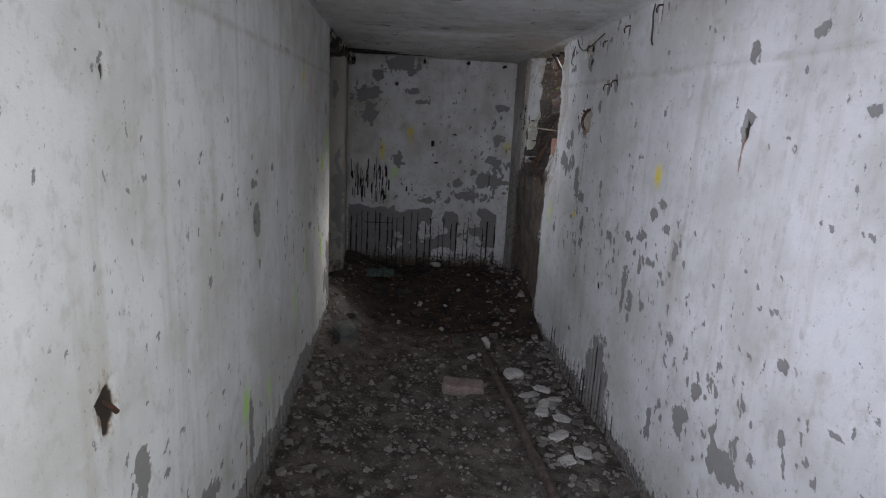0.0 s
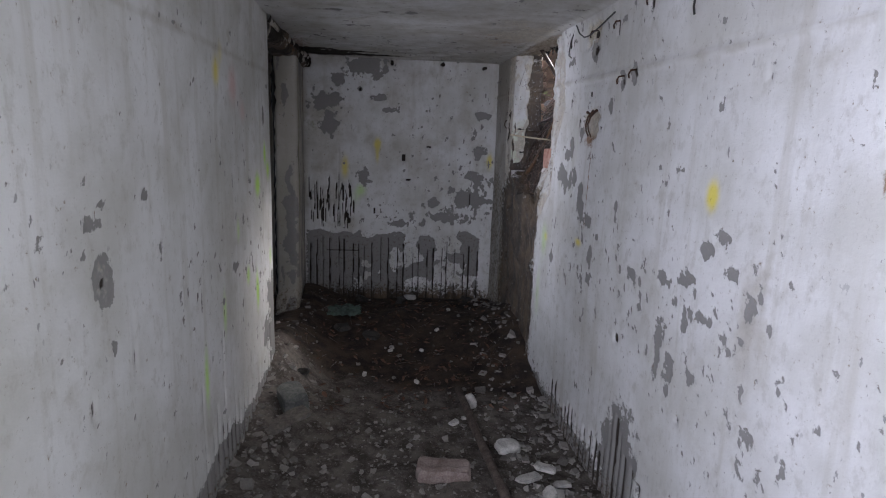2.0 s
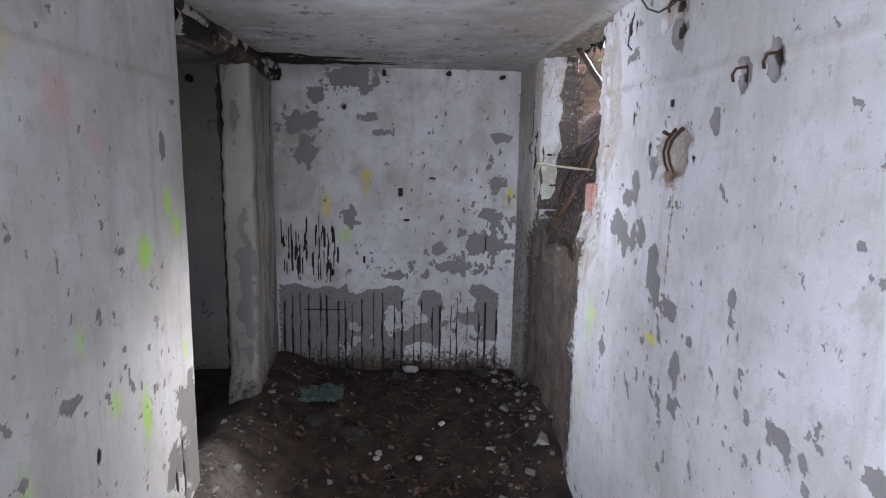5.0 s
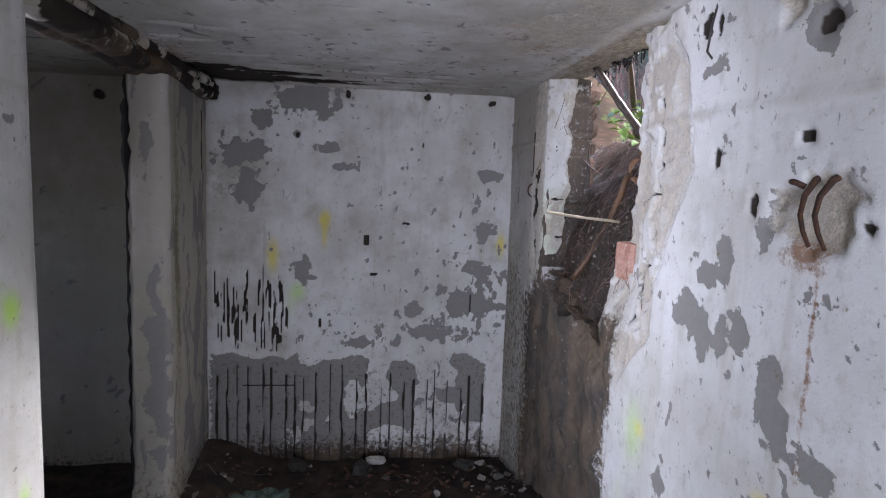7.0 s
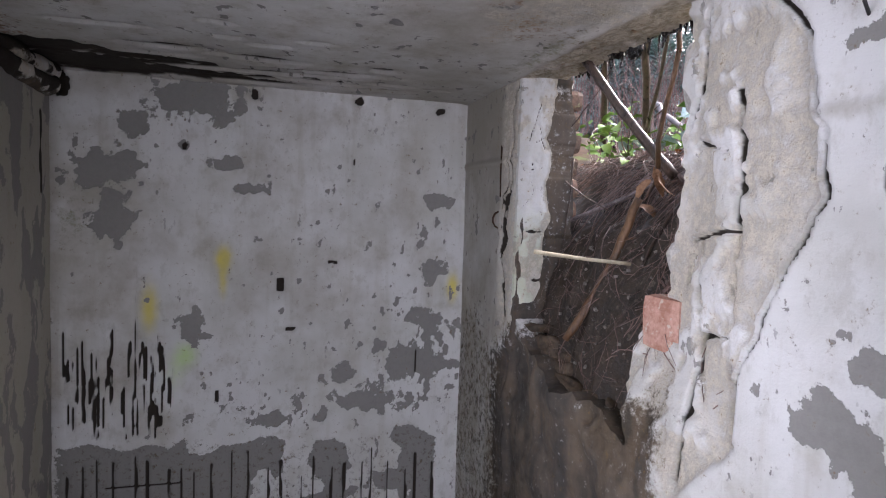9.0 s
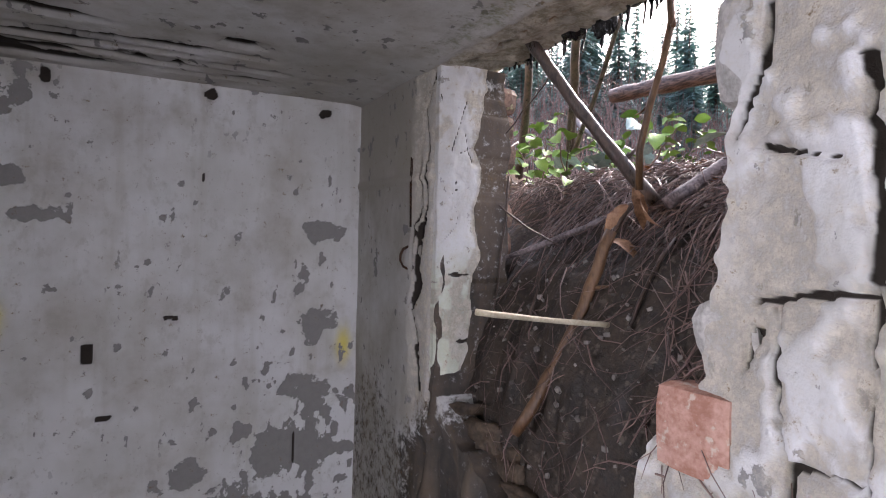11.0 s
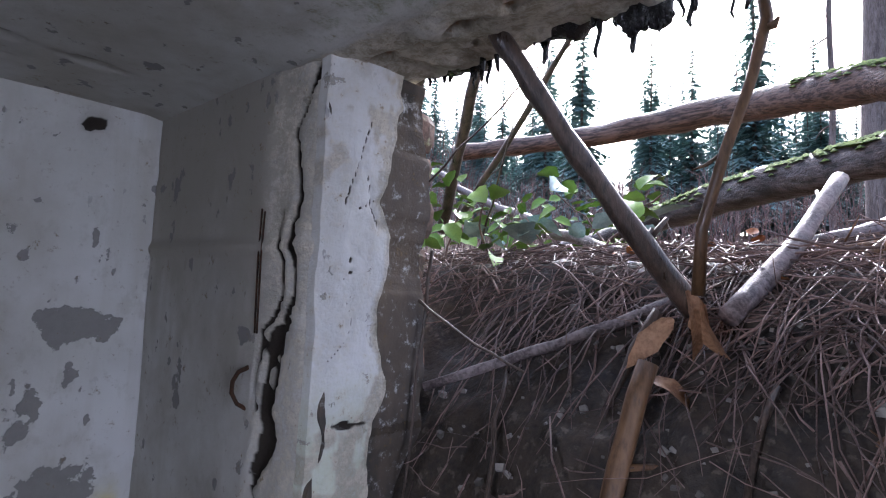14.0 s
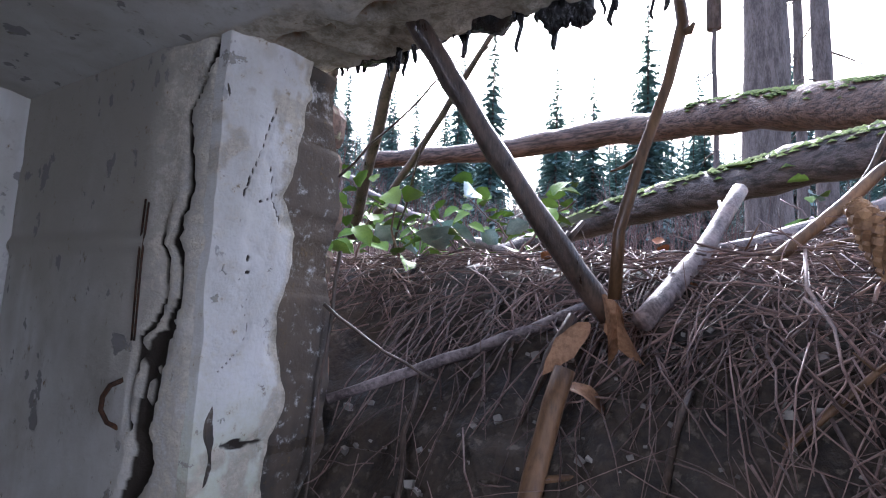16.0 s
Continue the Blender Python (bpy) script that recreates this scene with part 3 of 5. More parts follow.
def r_keep(y, z):
    wob = 0.016 * (fbm(z * 30, z * 0 + 3, 14, 4) - 0.5) + 0.010 * (vnoise(z * 70, z * 0, 24) - 0.5)
    near = np.interp(z, [1.1, 1.26, 1.36, 1.51, 1.575, 1.62, 1.665, 1.695, 1.745, 1.85, 1.895, 1.93, 1.97, 2.03, 2.1, 2.2], [4.53, 4.60, 4.61, 4.50, 4.505, 4.507, 4.481, 4.493, 4.469, 4.471, 4.456, 4.445, 4.485, 4.48, 4.47, 4.46]) + wob
    far = 5.222 + 0.03 * (fbm(z * 8, z * 0 + 9, 15, 3) - 0.5)
    sill = np.interp(y, [4.4, 4.6, 4.9, 5.1, 5.25], [1.18, 1.14, 1.18, 1.26, 1.33]) + 0.12 * (fbm(y * 9, y * 0, 16, 3) - 0.5)
    return ~((y > near) & (y < far) & (z > sill))


# The gap round y = -0.75 is invented, out of view, for an added lamp.
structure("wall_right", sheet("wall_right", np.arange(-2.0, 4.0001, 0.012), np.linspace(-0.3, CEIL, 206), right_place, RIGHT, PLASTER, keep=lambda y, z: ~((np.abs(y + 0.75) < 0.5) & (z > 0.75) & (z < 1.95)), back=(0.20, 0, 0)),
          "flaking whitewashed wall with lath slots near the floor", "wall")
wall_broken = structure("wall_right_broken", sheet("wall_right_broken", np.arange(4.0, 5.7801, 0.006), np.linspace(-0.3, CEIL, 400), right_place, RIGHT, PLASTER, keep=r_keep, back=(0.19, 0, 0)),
                        "cracked whitewashed wall broken open to the earth outside", "wall")


def l_peel(y, z):
    dens = 0.07 + 0.4 * soft(y, z, 3.7, 0.8, 0.5, 0.3) + 0.25 * soft(y, z, 2.8, 1.05, 0.4, 0.25) + 0.15 * soft(y, z, 1.2, .5, .8, .4)
    out = any_of(flakes(y, z, dens, 33), flakes(y, z, dens * 0.75, 63, 15, 13))
    for cy, cz, ry, rz in ((2.24, 1.173, .045, .055), (1.26, .78, .05, .07), (1.13, .69, .09, .05), (1.02, .62, .05, .04), (4.15, .62, .14, .12), (4.2, .35, .18, .25), (3.95, .45, .05, .10), (2.12, .34, .03, .16), (1.62, .42, .13, .05), (1.45, .25, .12, .10), (2.3, .15, .1, .1), (2.5, 1.35, .03, .015), (4.02, 1.62, .02, .05), (3.7, 1.3, .03, .02), (3.4, .95, .06, .02)):
        out = np.maximum(out, blob(y, z, cy, cz, ry, rz, int(cy * 37), 0.9, 16))
    out = np.maximum(out, blob(y, z, 2.24, 1.173, .05, .07, 5, .35, 16))
    return any_of(out, 1 - ramp(z - 0.16 - 0.14 * fbm(y * 7, y * 0, 22), -0.03, 0.04) * 1.0)


def l_hole(y, z):
    out = np.zeros_like(y)
    for cy, cz, ry, rz in ((1.13, 1.0, .028, .05), (2.24, 1.17, .008, .010), (2.545, .528, .010, .012), (2.15, .9, .004, .02), (3.05, 1.9, .008, .02), (1.9, 1.6, .008, .012), (1.2, 1.62, .006, .02), (2.9, .95, .010, .02), (3.2, .8, .012, .02), (3.5, .75, .012, .025)):
        out = np.maximum(out, blob(y, z, cy, cz, ry, rz, int(cy * 77), 0.6, 40))
    for cy, z0, z1, w in ((2.38, .86, 1.06, .002), (2.90, .35, .62, .005), (3.16, .4, .75, .004), (2.05, .12, .4, .006), (3.3, .3, .55, .003)):
        out = np.maximum(out, slit(y, z, cy, z0, z1, w, int(cy * 60)))
    return out


def l_slots(y, z):
    return slots(y, z, 1.95, 4.1, 0.075, lambda c: 0.27 + 0.10 * math.sin(c * 11) + 0.10 * (c - 2), 9, -0.2, 0.011)


def left_place(y, z):
    inset = 0.02 * (fbm(y * 1.1, z * 1.1, 51) - 0.5) + 0.0025 * l_peel(y, z) + 0.010 * l_hole(y, z) + 0.016 * l_slots(y, z) + 0.02 * ramp(y, 4.17, 4.24) ** 2
    return LEFT_X - inset, y, z


LEFT = {
    "peel": l_peel, "hole": lambda y, z: any_of(l_hole(y, z), 0.95 * l_slots(y, z)),
    "raw": lambda y, z: 0.3 * blob(y, z, 2.24, 1.173, .045, .055, 82, .9, 16),
    "yellow": lambda y, z: 0.75 * soft(y, z, 3.2, 1.75, .05, .06) + 0.4 * soft(y, z, 3.27, 1.83, .04, .05),
    "green": lambda y, z: 1.0 * soft(y, z, 3.84, 1.27, .05, .06) + 1.0 * soft(y, z, 4.03, 1.42, .03, .06) + 0.9 * soft(y, z, 4.10, 1.33, .04, .05) + 0.7 * soft(y, z, 3.6, .86, .04, .05) + 0.9 * soft(y, z, 3.78, .74, .035, .10)
    + 0.8 * soft(y, z, 2.05, .52, .05, .08) + 0.7 * soft(y, z, 2.38, .42, .03, .08) + 0.7 * soft(y, z, 2.95, .62, .03, .13) + 0.6 * soft(y, z, 3.2, .8, .03, .1) + 0.5 * soft(y, z, 3.45, 1.1, .03, .06) + 0.6 * soft(y, z, 4.12, .85, .03, .06),
    "pink": lambda y, z: 0.7 * soft(y, z, 3.45, 1.72, .08, .09) + 0.5 * soft(y, z, 3.6, 1.62, .06, .06),
    "rust": lambda y, z: 0.9 * soft(y, z, 1.13, 1.0, .035, .06) + 0.8 * slit(y, z, 2.05, .1, .4, .012, 4),
    # First term: darker in the upper part of the wall.
    "dust_tone": lambda y, z: 0.35 * ramp(z, 1.8, 2.1) + 0.45 * ramp(0.014 - np.abs(z - 1.80 - 0.012 * y), -0.012, 0.01) * ramp(y, 0.2, 0.6) + 0.3 * soft(y, z, 0.9, 1.4, .2, .06),
    "mud": lambda y, z: 0.55 * (1 - ramp(z, 0.05, 0.3)),
}
# The gap round y = 0 is invented, out of view, for an added lamp.
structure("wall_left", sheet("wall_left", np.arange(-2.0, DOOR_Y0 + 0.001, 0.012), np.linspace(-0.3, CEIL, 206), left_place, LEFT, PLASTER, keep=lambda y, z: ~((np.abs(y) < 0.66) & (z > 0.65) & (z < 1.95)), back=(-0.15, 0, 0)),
          "whitewashed wall with sprayed yellow and green dabs", "wall")


def b_zone(x, z):
    return ramp(0.72 + 0.10 * (fbm(x * 7, x * 0, 61, 3) - 0.5) - z, -0.01, 0.02) * ramp(x, -0.80, -0.74) * (1 - ramp(x, 0.70, 0.74))


def b_slots(x, z):
    return any_of(slots(x, z, -0.74, 0.74, 0.062, lambda c: 0.68, 17, 0.05, 0.006),
                  ramp(0.006 - np.abs(z - 0.555), -0.002, 0.003) * ramp(x, -0.62, -0.6) * (1 - ramp(x, -0.34, -0.32)))


def b_peel(x, z):
    left = ramp(fbm(x * 8, z * 8, 65), 0.50, 0.55) * ramp(x, -0.45, -0.25)
    zone = b_zone(x, z) * (1 - 0.95 * left)
    dens = 0.1 + 0.9 * soft(x, z, 0.6, 1.05, 0.25, 0.28) + 0.5 * soft(x, z, 0.2, .85, .5, .12) + 0.5 * soft(x, z, -.65, 1.8, .12, .2) + 0.3 * soft(x, z, .7, 1.6, .1, .4)
    out = any_of(zone, flakes(x, z, dens, 67), flakes(x, z, dens, 69, 15, 13))
    for cx, cz, rx, rz in ((-.185, 1.84, .055, .035), (-.08, 1.745, .075, .022), (-.27, 2.09, .17, .085), (-.61, 1.80, .12, .08), (-.58, 1.62, .07, .09), (.62, 1.02, .15, .07), (.40, .86, .12, .05), (-.285, 1.187, .06, .06), (.72, 1.72, .07, .035), (.70, 1.42, .06, .05), (-.335, 1.91, .022, .022), (-.5, 1.98, .06, .04), (.3, .98, .05, .04), (0.0, .80, .08, .03)):
        out = np.maximum(out, blob(x, z, cx, cz, rx, rz, int(abs(cx) * 97), 0.9, 18))
    return out


def b_hole(x, z):
    out = np.zeros_like(x)
    for cx, cz, rx, rz in ((-.07, 2.125, .014, .022), (.346, 2.13, .022, .018), (.696, 2.115, .022, .016), (.25, 1.455, .02, .008), (.08, 1.175, .022, .008), (-.33, 1.905, .012, .012), (.33, 1.88, .005, .02), (-.75, 2.11, .03, .05), (-.2, .9, .006, .03)):
        out = np.maximum(out, blob(x, z, cx, cz, rx, rz, int(abs(cx) * 71), 0.7, 40))
    box = ramp(0.016 - np.abs(x - 0.043), -.001, .002) * ramp(0.028 - np.abs(z - 1.362), -.001, .002)
    tears = np.zeros_like(x)
    r = random.Random(3)
    for k in range(80):
        c = r.uniform(-0.75, -0.36)
        z0 = r.uniform(0.74, 1.02)
        tears = np.maximum(tears, slit(x, z, c, z0, z0 + r.uniform(0.05, 0.2), r.uniform(.002, .006), k))
    tears = np.maximum(tears, slit(x, z, -0.50, 0.95, 1.45, .0025, 8))
    return any_of(out, box, tears, slit(x, z, .62, .97, 1.08, .004, 5))


BACK = {
    "peel": b_peel, "hole": lambda x, z: any_of(b_hole(x, z), 0.85 * b_slots(x, z)),
    "yellow": lambda x, z: 0.9 * soft(x, z, -.18, 1.47, .035, .05) + 0.6 * soft(x, z, -.18, 1.38, .02, .08) + 0.8 * soft(x, z, -.45, 1.27, .035, .10) + 0.8 * soft(x, z, .775, 1.35, .03, .07),
    "green": lambda x, z: 0.5 * soft(x, z, -.31, 1.08, .05, .06) + 0.3 * soft(x, z, -.36, 1.0, .05, .1),
    "moss": lambda x, z: 0.4 * soft(x, z, -.72, 1.6, .05, .1),
    # First term: darker along the top on the left half.
    "dust_tone": lambda x, z: 0.5 * ramp(z, 2.02, 2.15) * (1 - ramp(x, -.2, .1)) + 0.4 * soft(x, z, -.6, 1.8, .3, .4) + 0.45 * ramp(fbm(x * 3, z * 2, 83), .45, .7),
    "mud": lambda x, z: 0.7 * (1 - ramp(z, 0.10, 0.32)) + 0.25 * b_zone(x, z),
}


def back_place(x, z):
    lath = b_slots(x, z) * b_zone(x, z)
    return x, BACK_Y + 0.010 * (fbm(x * 1.4, z * 1.4, 81) - 0.5) + 0.003 * b_peel(x, z) + 0.018 * b_hole(x, z) + 0.014 * lath, z


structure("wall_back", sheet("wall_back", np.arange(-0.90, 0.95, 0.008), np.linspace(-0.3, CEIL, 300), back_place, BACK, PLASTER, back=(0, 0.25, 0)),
          "whitewashed end wall with grey slotted base", "wall")
SIDE = {"peel": lambda s, z: flakes(s, z, 0.35 + 0 * s, 91), "mud": lambda s, z: 0.6 * (1 - ramp(z, 0.0, 0.35)), "hole": lambda s, z: any_of(blob(s, z, -1.30, 2.06, .03, .025, 1, .7, 30), slit(s, z, -1.42, 1.52, 1.6, .005, 3), slit(s, z, -1.42, 1.41, 1.45, .006, 4)),
        "dust_tone": lambda s, z: 0.6 + 0.6 * fbm(s * 2, z * 2, 93)}
structure("wall_side_room_back", sheet("wall_side_room_back", np.arange(-2.60, -0.90, 0.03), np.linspace(-0.3, CEIL, 90), lambda x, z: (x, BACK_Y + 0.004 + 0 * x, z), SIDE, PLASTER, back=(0, 0.25, 0)))
# This unseen wall has an invented gap for the side room's added lamp.
structure("wall_side_room_end", sheet("wall_side_room_end", np.arange(2.4, 5.79, 0.05), np.linspace(-0.3, CEIL, 50), lambda y, z: (-2.60 + 0 * y, y, z), SIDE, PLASTER, keep=lambda y, z: ~((y > 4.25) & (y < 4.99) & (z > 1.13) & (z < 1.87)), back=(-0.2, 0, 0)))
structure("wall_side_room_front", sheet("wall_side_room_front", np.arange(-2.60, -0.89, 0.06), np.linspace(-0.3, CEIL, 50), lambda x, z: (x, 2.4 + 0 * x, z), SIDE, PLASTER, back=(0, -0.2, 0)))


# wall stub between the doorway and the end wall
def stub_place(u, z):
    x = np.interp(u, [0, 0.68, 0.70, 0.83, 0.855, 1.55], [-0.905, -0.895, -0.88, -0.755, -0.735, -0.785])
    y = np.interp(u, [0, 0.68, 0.70, 0.83, 0.855, 1.55], [5.785, 5.118, 5.10, 5.10, 5.118, 5.785])
    k = 0.012 * (fbm(u * 6, z * 5, 101) - 0.5) - 0.02 * (1 - ramp(z, 0.2, 0.5)) * ramp(u, 0.6, 0.7) * (1 - ramp(u, 0.84, 0.9))
    return x + k, y + k, z


STUB = {"peel": lambda u, z: any_of(flakes(u, z, 0.6 + 0.5 * ramp(u, 0.9, 1.1), 103, 14, 4), blob(u, z, .76, 1.78, .022, .12, 3, .8, 20), blob(u, z, .80, .75, .05, .35, 4, .9, 9)),
        "moss": lambda u, z: 0.75 * soft(u, z, 0.95, 1.3, .05, .9), "mud": lambda u, z: 0.8 * (1 - ramp(z, 0.2, 0.6)) * 0.6,
        "dust_tone": lambda u, z: 0.95 + 0.2 * ramp(u, .86, .95), "hole": lambda u, z: slit(u, z, 1.45, 1.7, 2.0, .012, 6)}
structure("wall_stub", sheet("wall_stub", np.linspace(0, 1.55, 150), np.linspace(-0.3, 2.06, 180), stub_place, STUB, PLASTER), "narrow pale wall stub beside a doorway", "wall")


# black strip put in for the shadow gap along the stub's far edge
gap_strip = Strands()
gap_strip.add([(-0.893 - 0.006 * math.sin(i * 1.9) ** 2, 5.104, 0.35 + 0.0425 * i) for i in range(41)], [0.0055 + 0.0022 * math.sin(i * 2.3) + (0.016 * abs(math.sin(i * 1.3)) if 31 < i < 38 else 0) for i in range(41)], 6)
structure("trim_felt", gap_strip.mesh("trim_felt", mottled("shadow_gap_black", (0.006, 0.006, 0.006), (0.018, 0.017, 0.016), 40, (0.85, 0.98), 0.003)), "ragged black strip standing in for a wall-edge shadow gap", "felt strip")


# broken lintel over the doorway
def lintel_place(u, y):
    ang = u * 2 * math.pi
    r = 0.058 + 0.030 * (fbm(y * 9, u * 6, 111) - 0.5) + 0.02 * np.abs(np.sin(ang * 2))
    return -0.825 + 1.3 * r * np.cos(ang), y, 2.115 + r * np.sin(ang) + 0.015 * (fbm(y * 4, y * 0, 113) - 0.5)


# Dark concrete; the black shadow on it is put into hole and mud masks.
structure("lintel_door", sheet("lintel_door", np.linspace(0, 1, 40), np.arange(4.20, 5.75, 0.02), lintel_place,
                               {"raw": lambda u, y: 0.35 + 0.5 * fbm(y * 8, u * 8, 3), "rust": lambda u, y: 0.35 * ramp(fbm(y * 6, u * 5, 5), .5, .7), "hole": lambda u, y: ramp(fbm(y * 10, u * 4, 7), .44, .52), "mud": lambda u, y: 0.95 * ramp(fbm(y * 4, u * 4, 8), .35, .6)}, PLASTER))


# ceiling: also the roof slab
def c_hole(x, y):
    out = np.zeros_like(x)
    r = random.Random(23)
    for k in range(44):
        cy = 5.74 - abs(r.gauss(0, 0.17))
        cx = r.uniform(-0.8, 0.5) if cy > 5.55 else r.uniform(-0.8, 0.1)
        w = r.uniform(0.05, 0.16)
        out = np.maximum(out, blob(x, y, cx, cy, w, r.uniform(.010, .017), k, 0.22, 16))
    out = np.maximum(out, blob(x, y, -0.55, 5.70, 0.38, 0.07, 3, 0.7, 12))
    for k in range(12):
        out = np.maximum(out, blob(x, y, r.uniform(-.85, -.05), r.uniform(5.55, 5.77), r.uniform(.15, .32), r.uniform(.012, .020), k + 90, 0.35, 12))
    for cx, cy, rx, ry in ((-.62, 5.66, .34, .13), (-.72, 5.45, .20, .10), (-.40, 5.50, .20, .05), (-.30, 5.30, .14, .022), (0.0, 5.36, .12, .018), (.10, 5.52, .22, .016), (.14, 5.47, .16, .018), (.32, 5.45, .14, .016), (.38, 5.34, .06, .016), (.42, 5.56, .12, .014),
                           (.27, 5.62, .16, .014), (-.05, 5.60, .25, .02), (.38, 5.37, .05, .012), (.14, 5.11, .05, .012), (-.45, 5.12, .12, .014), (-.57, 4.92, .06, .014), (-.67, 4.88, .06, .014), (.63, 5.57, .05, .010)):
        out = np.maximum(out, blob(x, y, cx, cy, rx, ry, int(abs(cx) * 60 + cy * 9), 0.45, 14))
    for k in range(9):
        out = np.maximum(out, blob(x, y, r.uniform(-.7, .1), r.uniform(4.4, 5.2), r.uniform(.03, .06), .016, k + 50, 0.6, 22))
    for cx, cy, rx, ry in ((.91, 5.18, .014, .022), (.91, 5.12, .010, .010), (.91, 5.03, .010, .024), (.90, 4.95, .010, .010), (.93, 4.87, .011, .024), (.92, 4.82, .008, .016), (.94, 4.70, .012, .018), (.97, 5.06, .008, .008), (.98, 4.78, .006, .012), (.97, 4.60, .010, .014)):
        out = np.maximum(out, blob(x, y, cx, cy, rx, ry, int(cy * 50), .55, 34))
    return out


def c_raw(x, y):
    zone = ramp(x - right_x(y) + 0.02 * (fbm(x * 15, y * 15, 5) - 0.5), 0.0, 0.02) * ramp(y, 4.2, 4.35)
    return any_of(zone * 0.95, 0.55 * blob(x, y, .72, 4.45, .20, .35, 9, 1.2, 7))


def ceil_place(x, y):
    cove = 0.030 * ramp(x, right_x(y) - 0.04, right_x(y) + 0.01) * (1 - ramp(y, 4.30, 4.40) * 0.55)
    lip = 0.028 * ramp(x, right_x(y) + 0.02, 1.03) * (0.5 + 0.35 * fbm(x * 14, y * 14, 131)) + 0.022 * ramp(x, right_x(y) + 0.01, right_x(y) + 0.05) * (fbm(x * 22, y * 22, 137, 4) - 0.5) + 0.010 * ramp(x, right_x(y), right_x(y) + 0.03) * (fbm(x * 45, y * 45, 133) - 0.5)
    z = CEIL - 0.002 + 0.012 * (fbm(x * 1.2, y * 1.2, 121) - 0.5) + 0.020 * c_hole(x, y) - cove * 0.5 + lip * ramp(y, 4.3, 4.4) + 0.003 * flakes(x, y, 0.35 + 0 * x, 123)
    return x, y, z


CEILING = {"hole": lambda x, y: c_hole(x, y) * 0.9 * (1 - 0.55 * ramp(x, .80, .84)), "raw": c_raw, "peel": lambda x, y: any_of(flakes(x, y, 0.12 + 0.3 * ramp(y, 4, 5), 123), 0.8 * flakes(x, y, 0.15 + 0 * x, 127, 7, 5)),
           # Last tone term: darker towards the end wall.
           "dust_tone": lambda x, y: 0.35 + 0.5 * soft(x, y, .6, 4.4, .3, .6) + 0.3 * ramp(y, 5.2, 5.7), "moss": lambda x, y: 0.5 * soft(x, y, .80, 4.95, .05, .3),
           "rust": lambda x, y: 0.5 * soft(x, y, -.75, 5.2, .12, .5) + 0.42 * ramp(fbm(x * 6, y * 5, 129), .45, .6) * (soft(x, y, .66, 4.6, .2, .35) + soft(x, y, .42, 4.6, .15, .1)) + c_hole(x, y) * ramp(x, .80, .84)}
structure("ceiling", sheet("ceiling", np.concatenate([np.arange(-2.8, -0.9, 0.1), np.arange(-0.9, 1.035, 0.010)]), np.concatenate([np.arange(-2.2, 2.6, 0.04), np.arange(2.6, 6.05, 0.010)]), ceil_place, CEILING, PLASTER, back=(0, 0, 0.24)),
          "stained concrete ceiling with split boards marks", "ceiling")


# floor of dirt and rubble
def floor_z(x, y):
    z = 0.03 * (fbm(x * 1.7, y * 1.7, 141) - 0.5) + 0.035 * (fbm(x * 7, y * 7, 143, 3) - 0.5) - 0.02
    z = z + 0.13 * np.exp(-((x + 0.76) / 0.22) ** 2) * ramp(y, 1.4, 3.2) + 0.17 * np.exp(-((x + 0.85) / 0.28) ** 2 - ((y - 4.3) / 0.55) ** 2)
    z = z + 0.15 * ramp(y, 4.3, 5.5) + 0.26 * np.exp(-((x - 0.88) / 0.24) ** 2 - ((y - 4.85) / 0.5) ** 2) - 0.04 * np.exp(-((x - 0.85) / 0.3) ** 2 - ((y - 3.6) / 0.5) ** 2)
    return z + 0.05 * np.exp(-((x - 0.2) / 0.3) ** 2 - ((y - 5.2) / 0.3) ** 2)


structure("floor", sheet("floor", np.concatenate([np.arange(-2.6, -0.9, 0.06), np.arange(-0.9, 1.0, 0.02)]), np.concatenate([np.arange(-4.2, 1.0, 0.08), np.arange(1.0, 5.80, 0.02)]),
                         lambda x, y: (x, y, floor_z(x, y)), {"damp": lambda x, y: any_of(ramp(y + 0.3 * x, 3.9, 4.7), 0.5 * soft(x, y, 0.0, 2.3, .25, .8))}, DIRT), "dusty dirt floor strewn with plaster rubble", "floor")


# assumed entrance end, unseen behind the start of the walk
def slab(name, x0, x1, y0, y1, z0, z1):
    bm = bmesh.new()
    bmesh.ops.create_cube(bm, size=1.0)
    for v in bm.verts:
        v.co = Vector(((x0 + x1) / 2 + v.co.x * (x1 - x0), (y0 + y1) / 2 + v.co.y * (y1 - y0), (z0 + z1) / 2 + v.co.z * (z1 - z0)))
    me = bpy.data.meshes.new(name)
    bm.to_mesh(me)
    bm.free()
    me.materials.append(PLASTER)
    return structure(name, me)


slab("wall_entrance_left", -0.89, -0.53, -2.2, -2.004, -0.3, 2.15)
slab("wall_entrance_right", 0.69, 1.10, -2.2, -2.004, -0.3, 2.15)
slab("wall_pit_left", -1.09, -0.89, -4.2, -2.2, -0.3, 1.95)
slab("wall_pit_right", 1.05, 1.25, -4.2, -2.2, -0.3, 1.95)
slab("wall_pit_end", -1.09, 1.25, -4.4, -4.2, -0.3, 1.95)


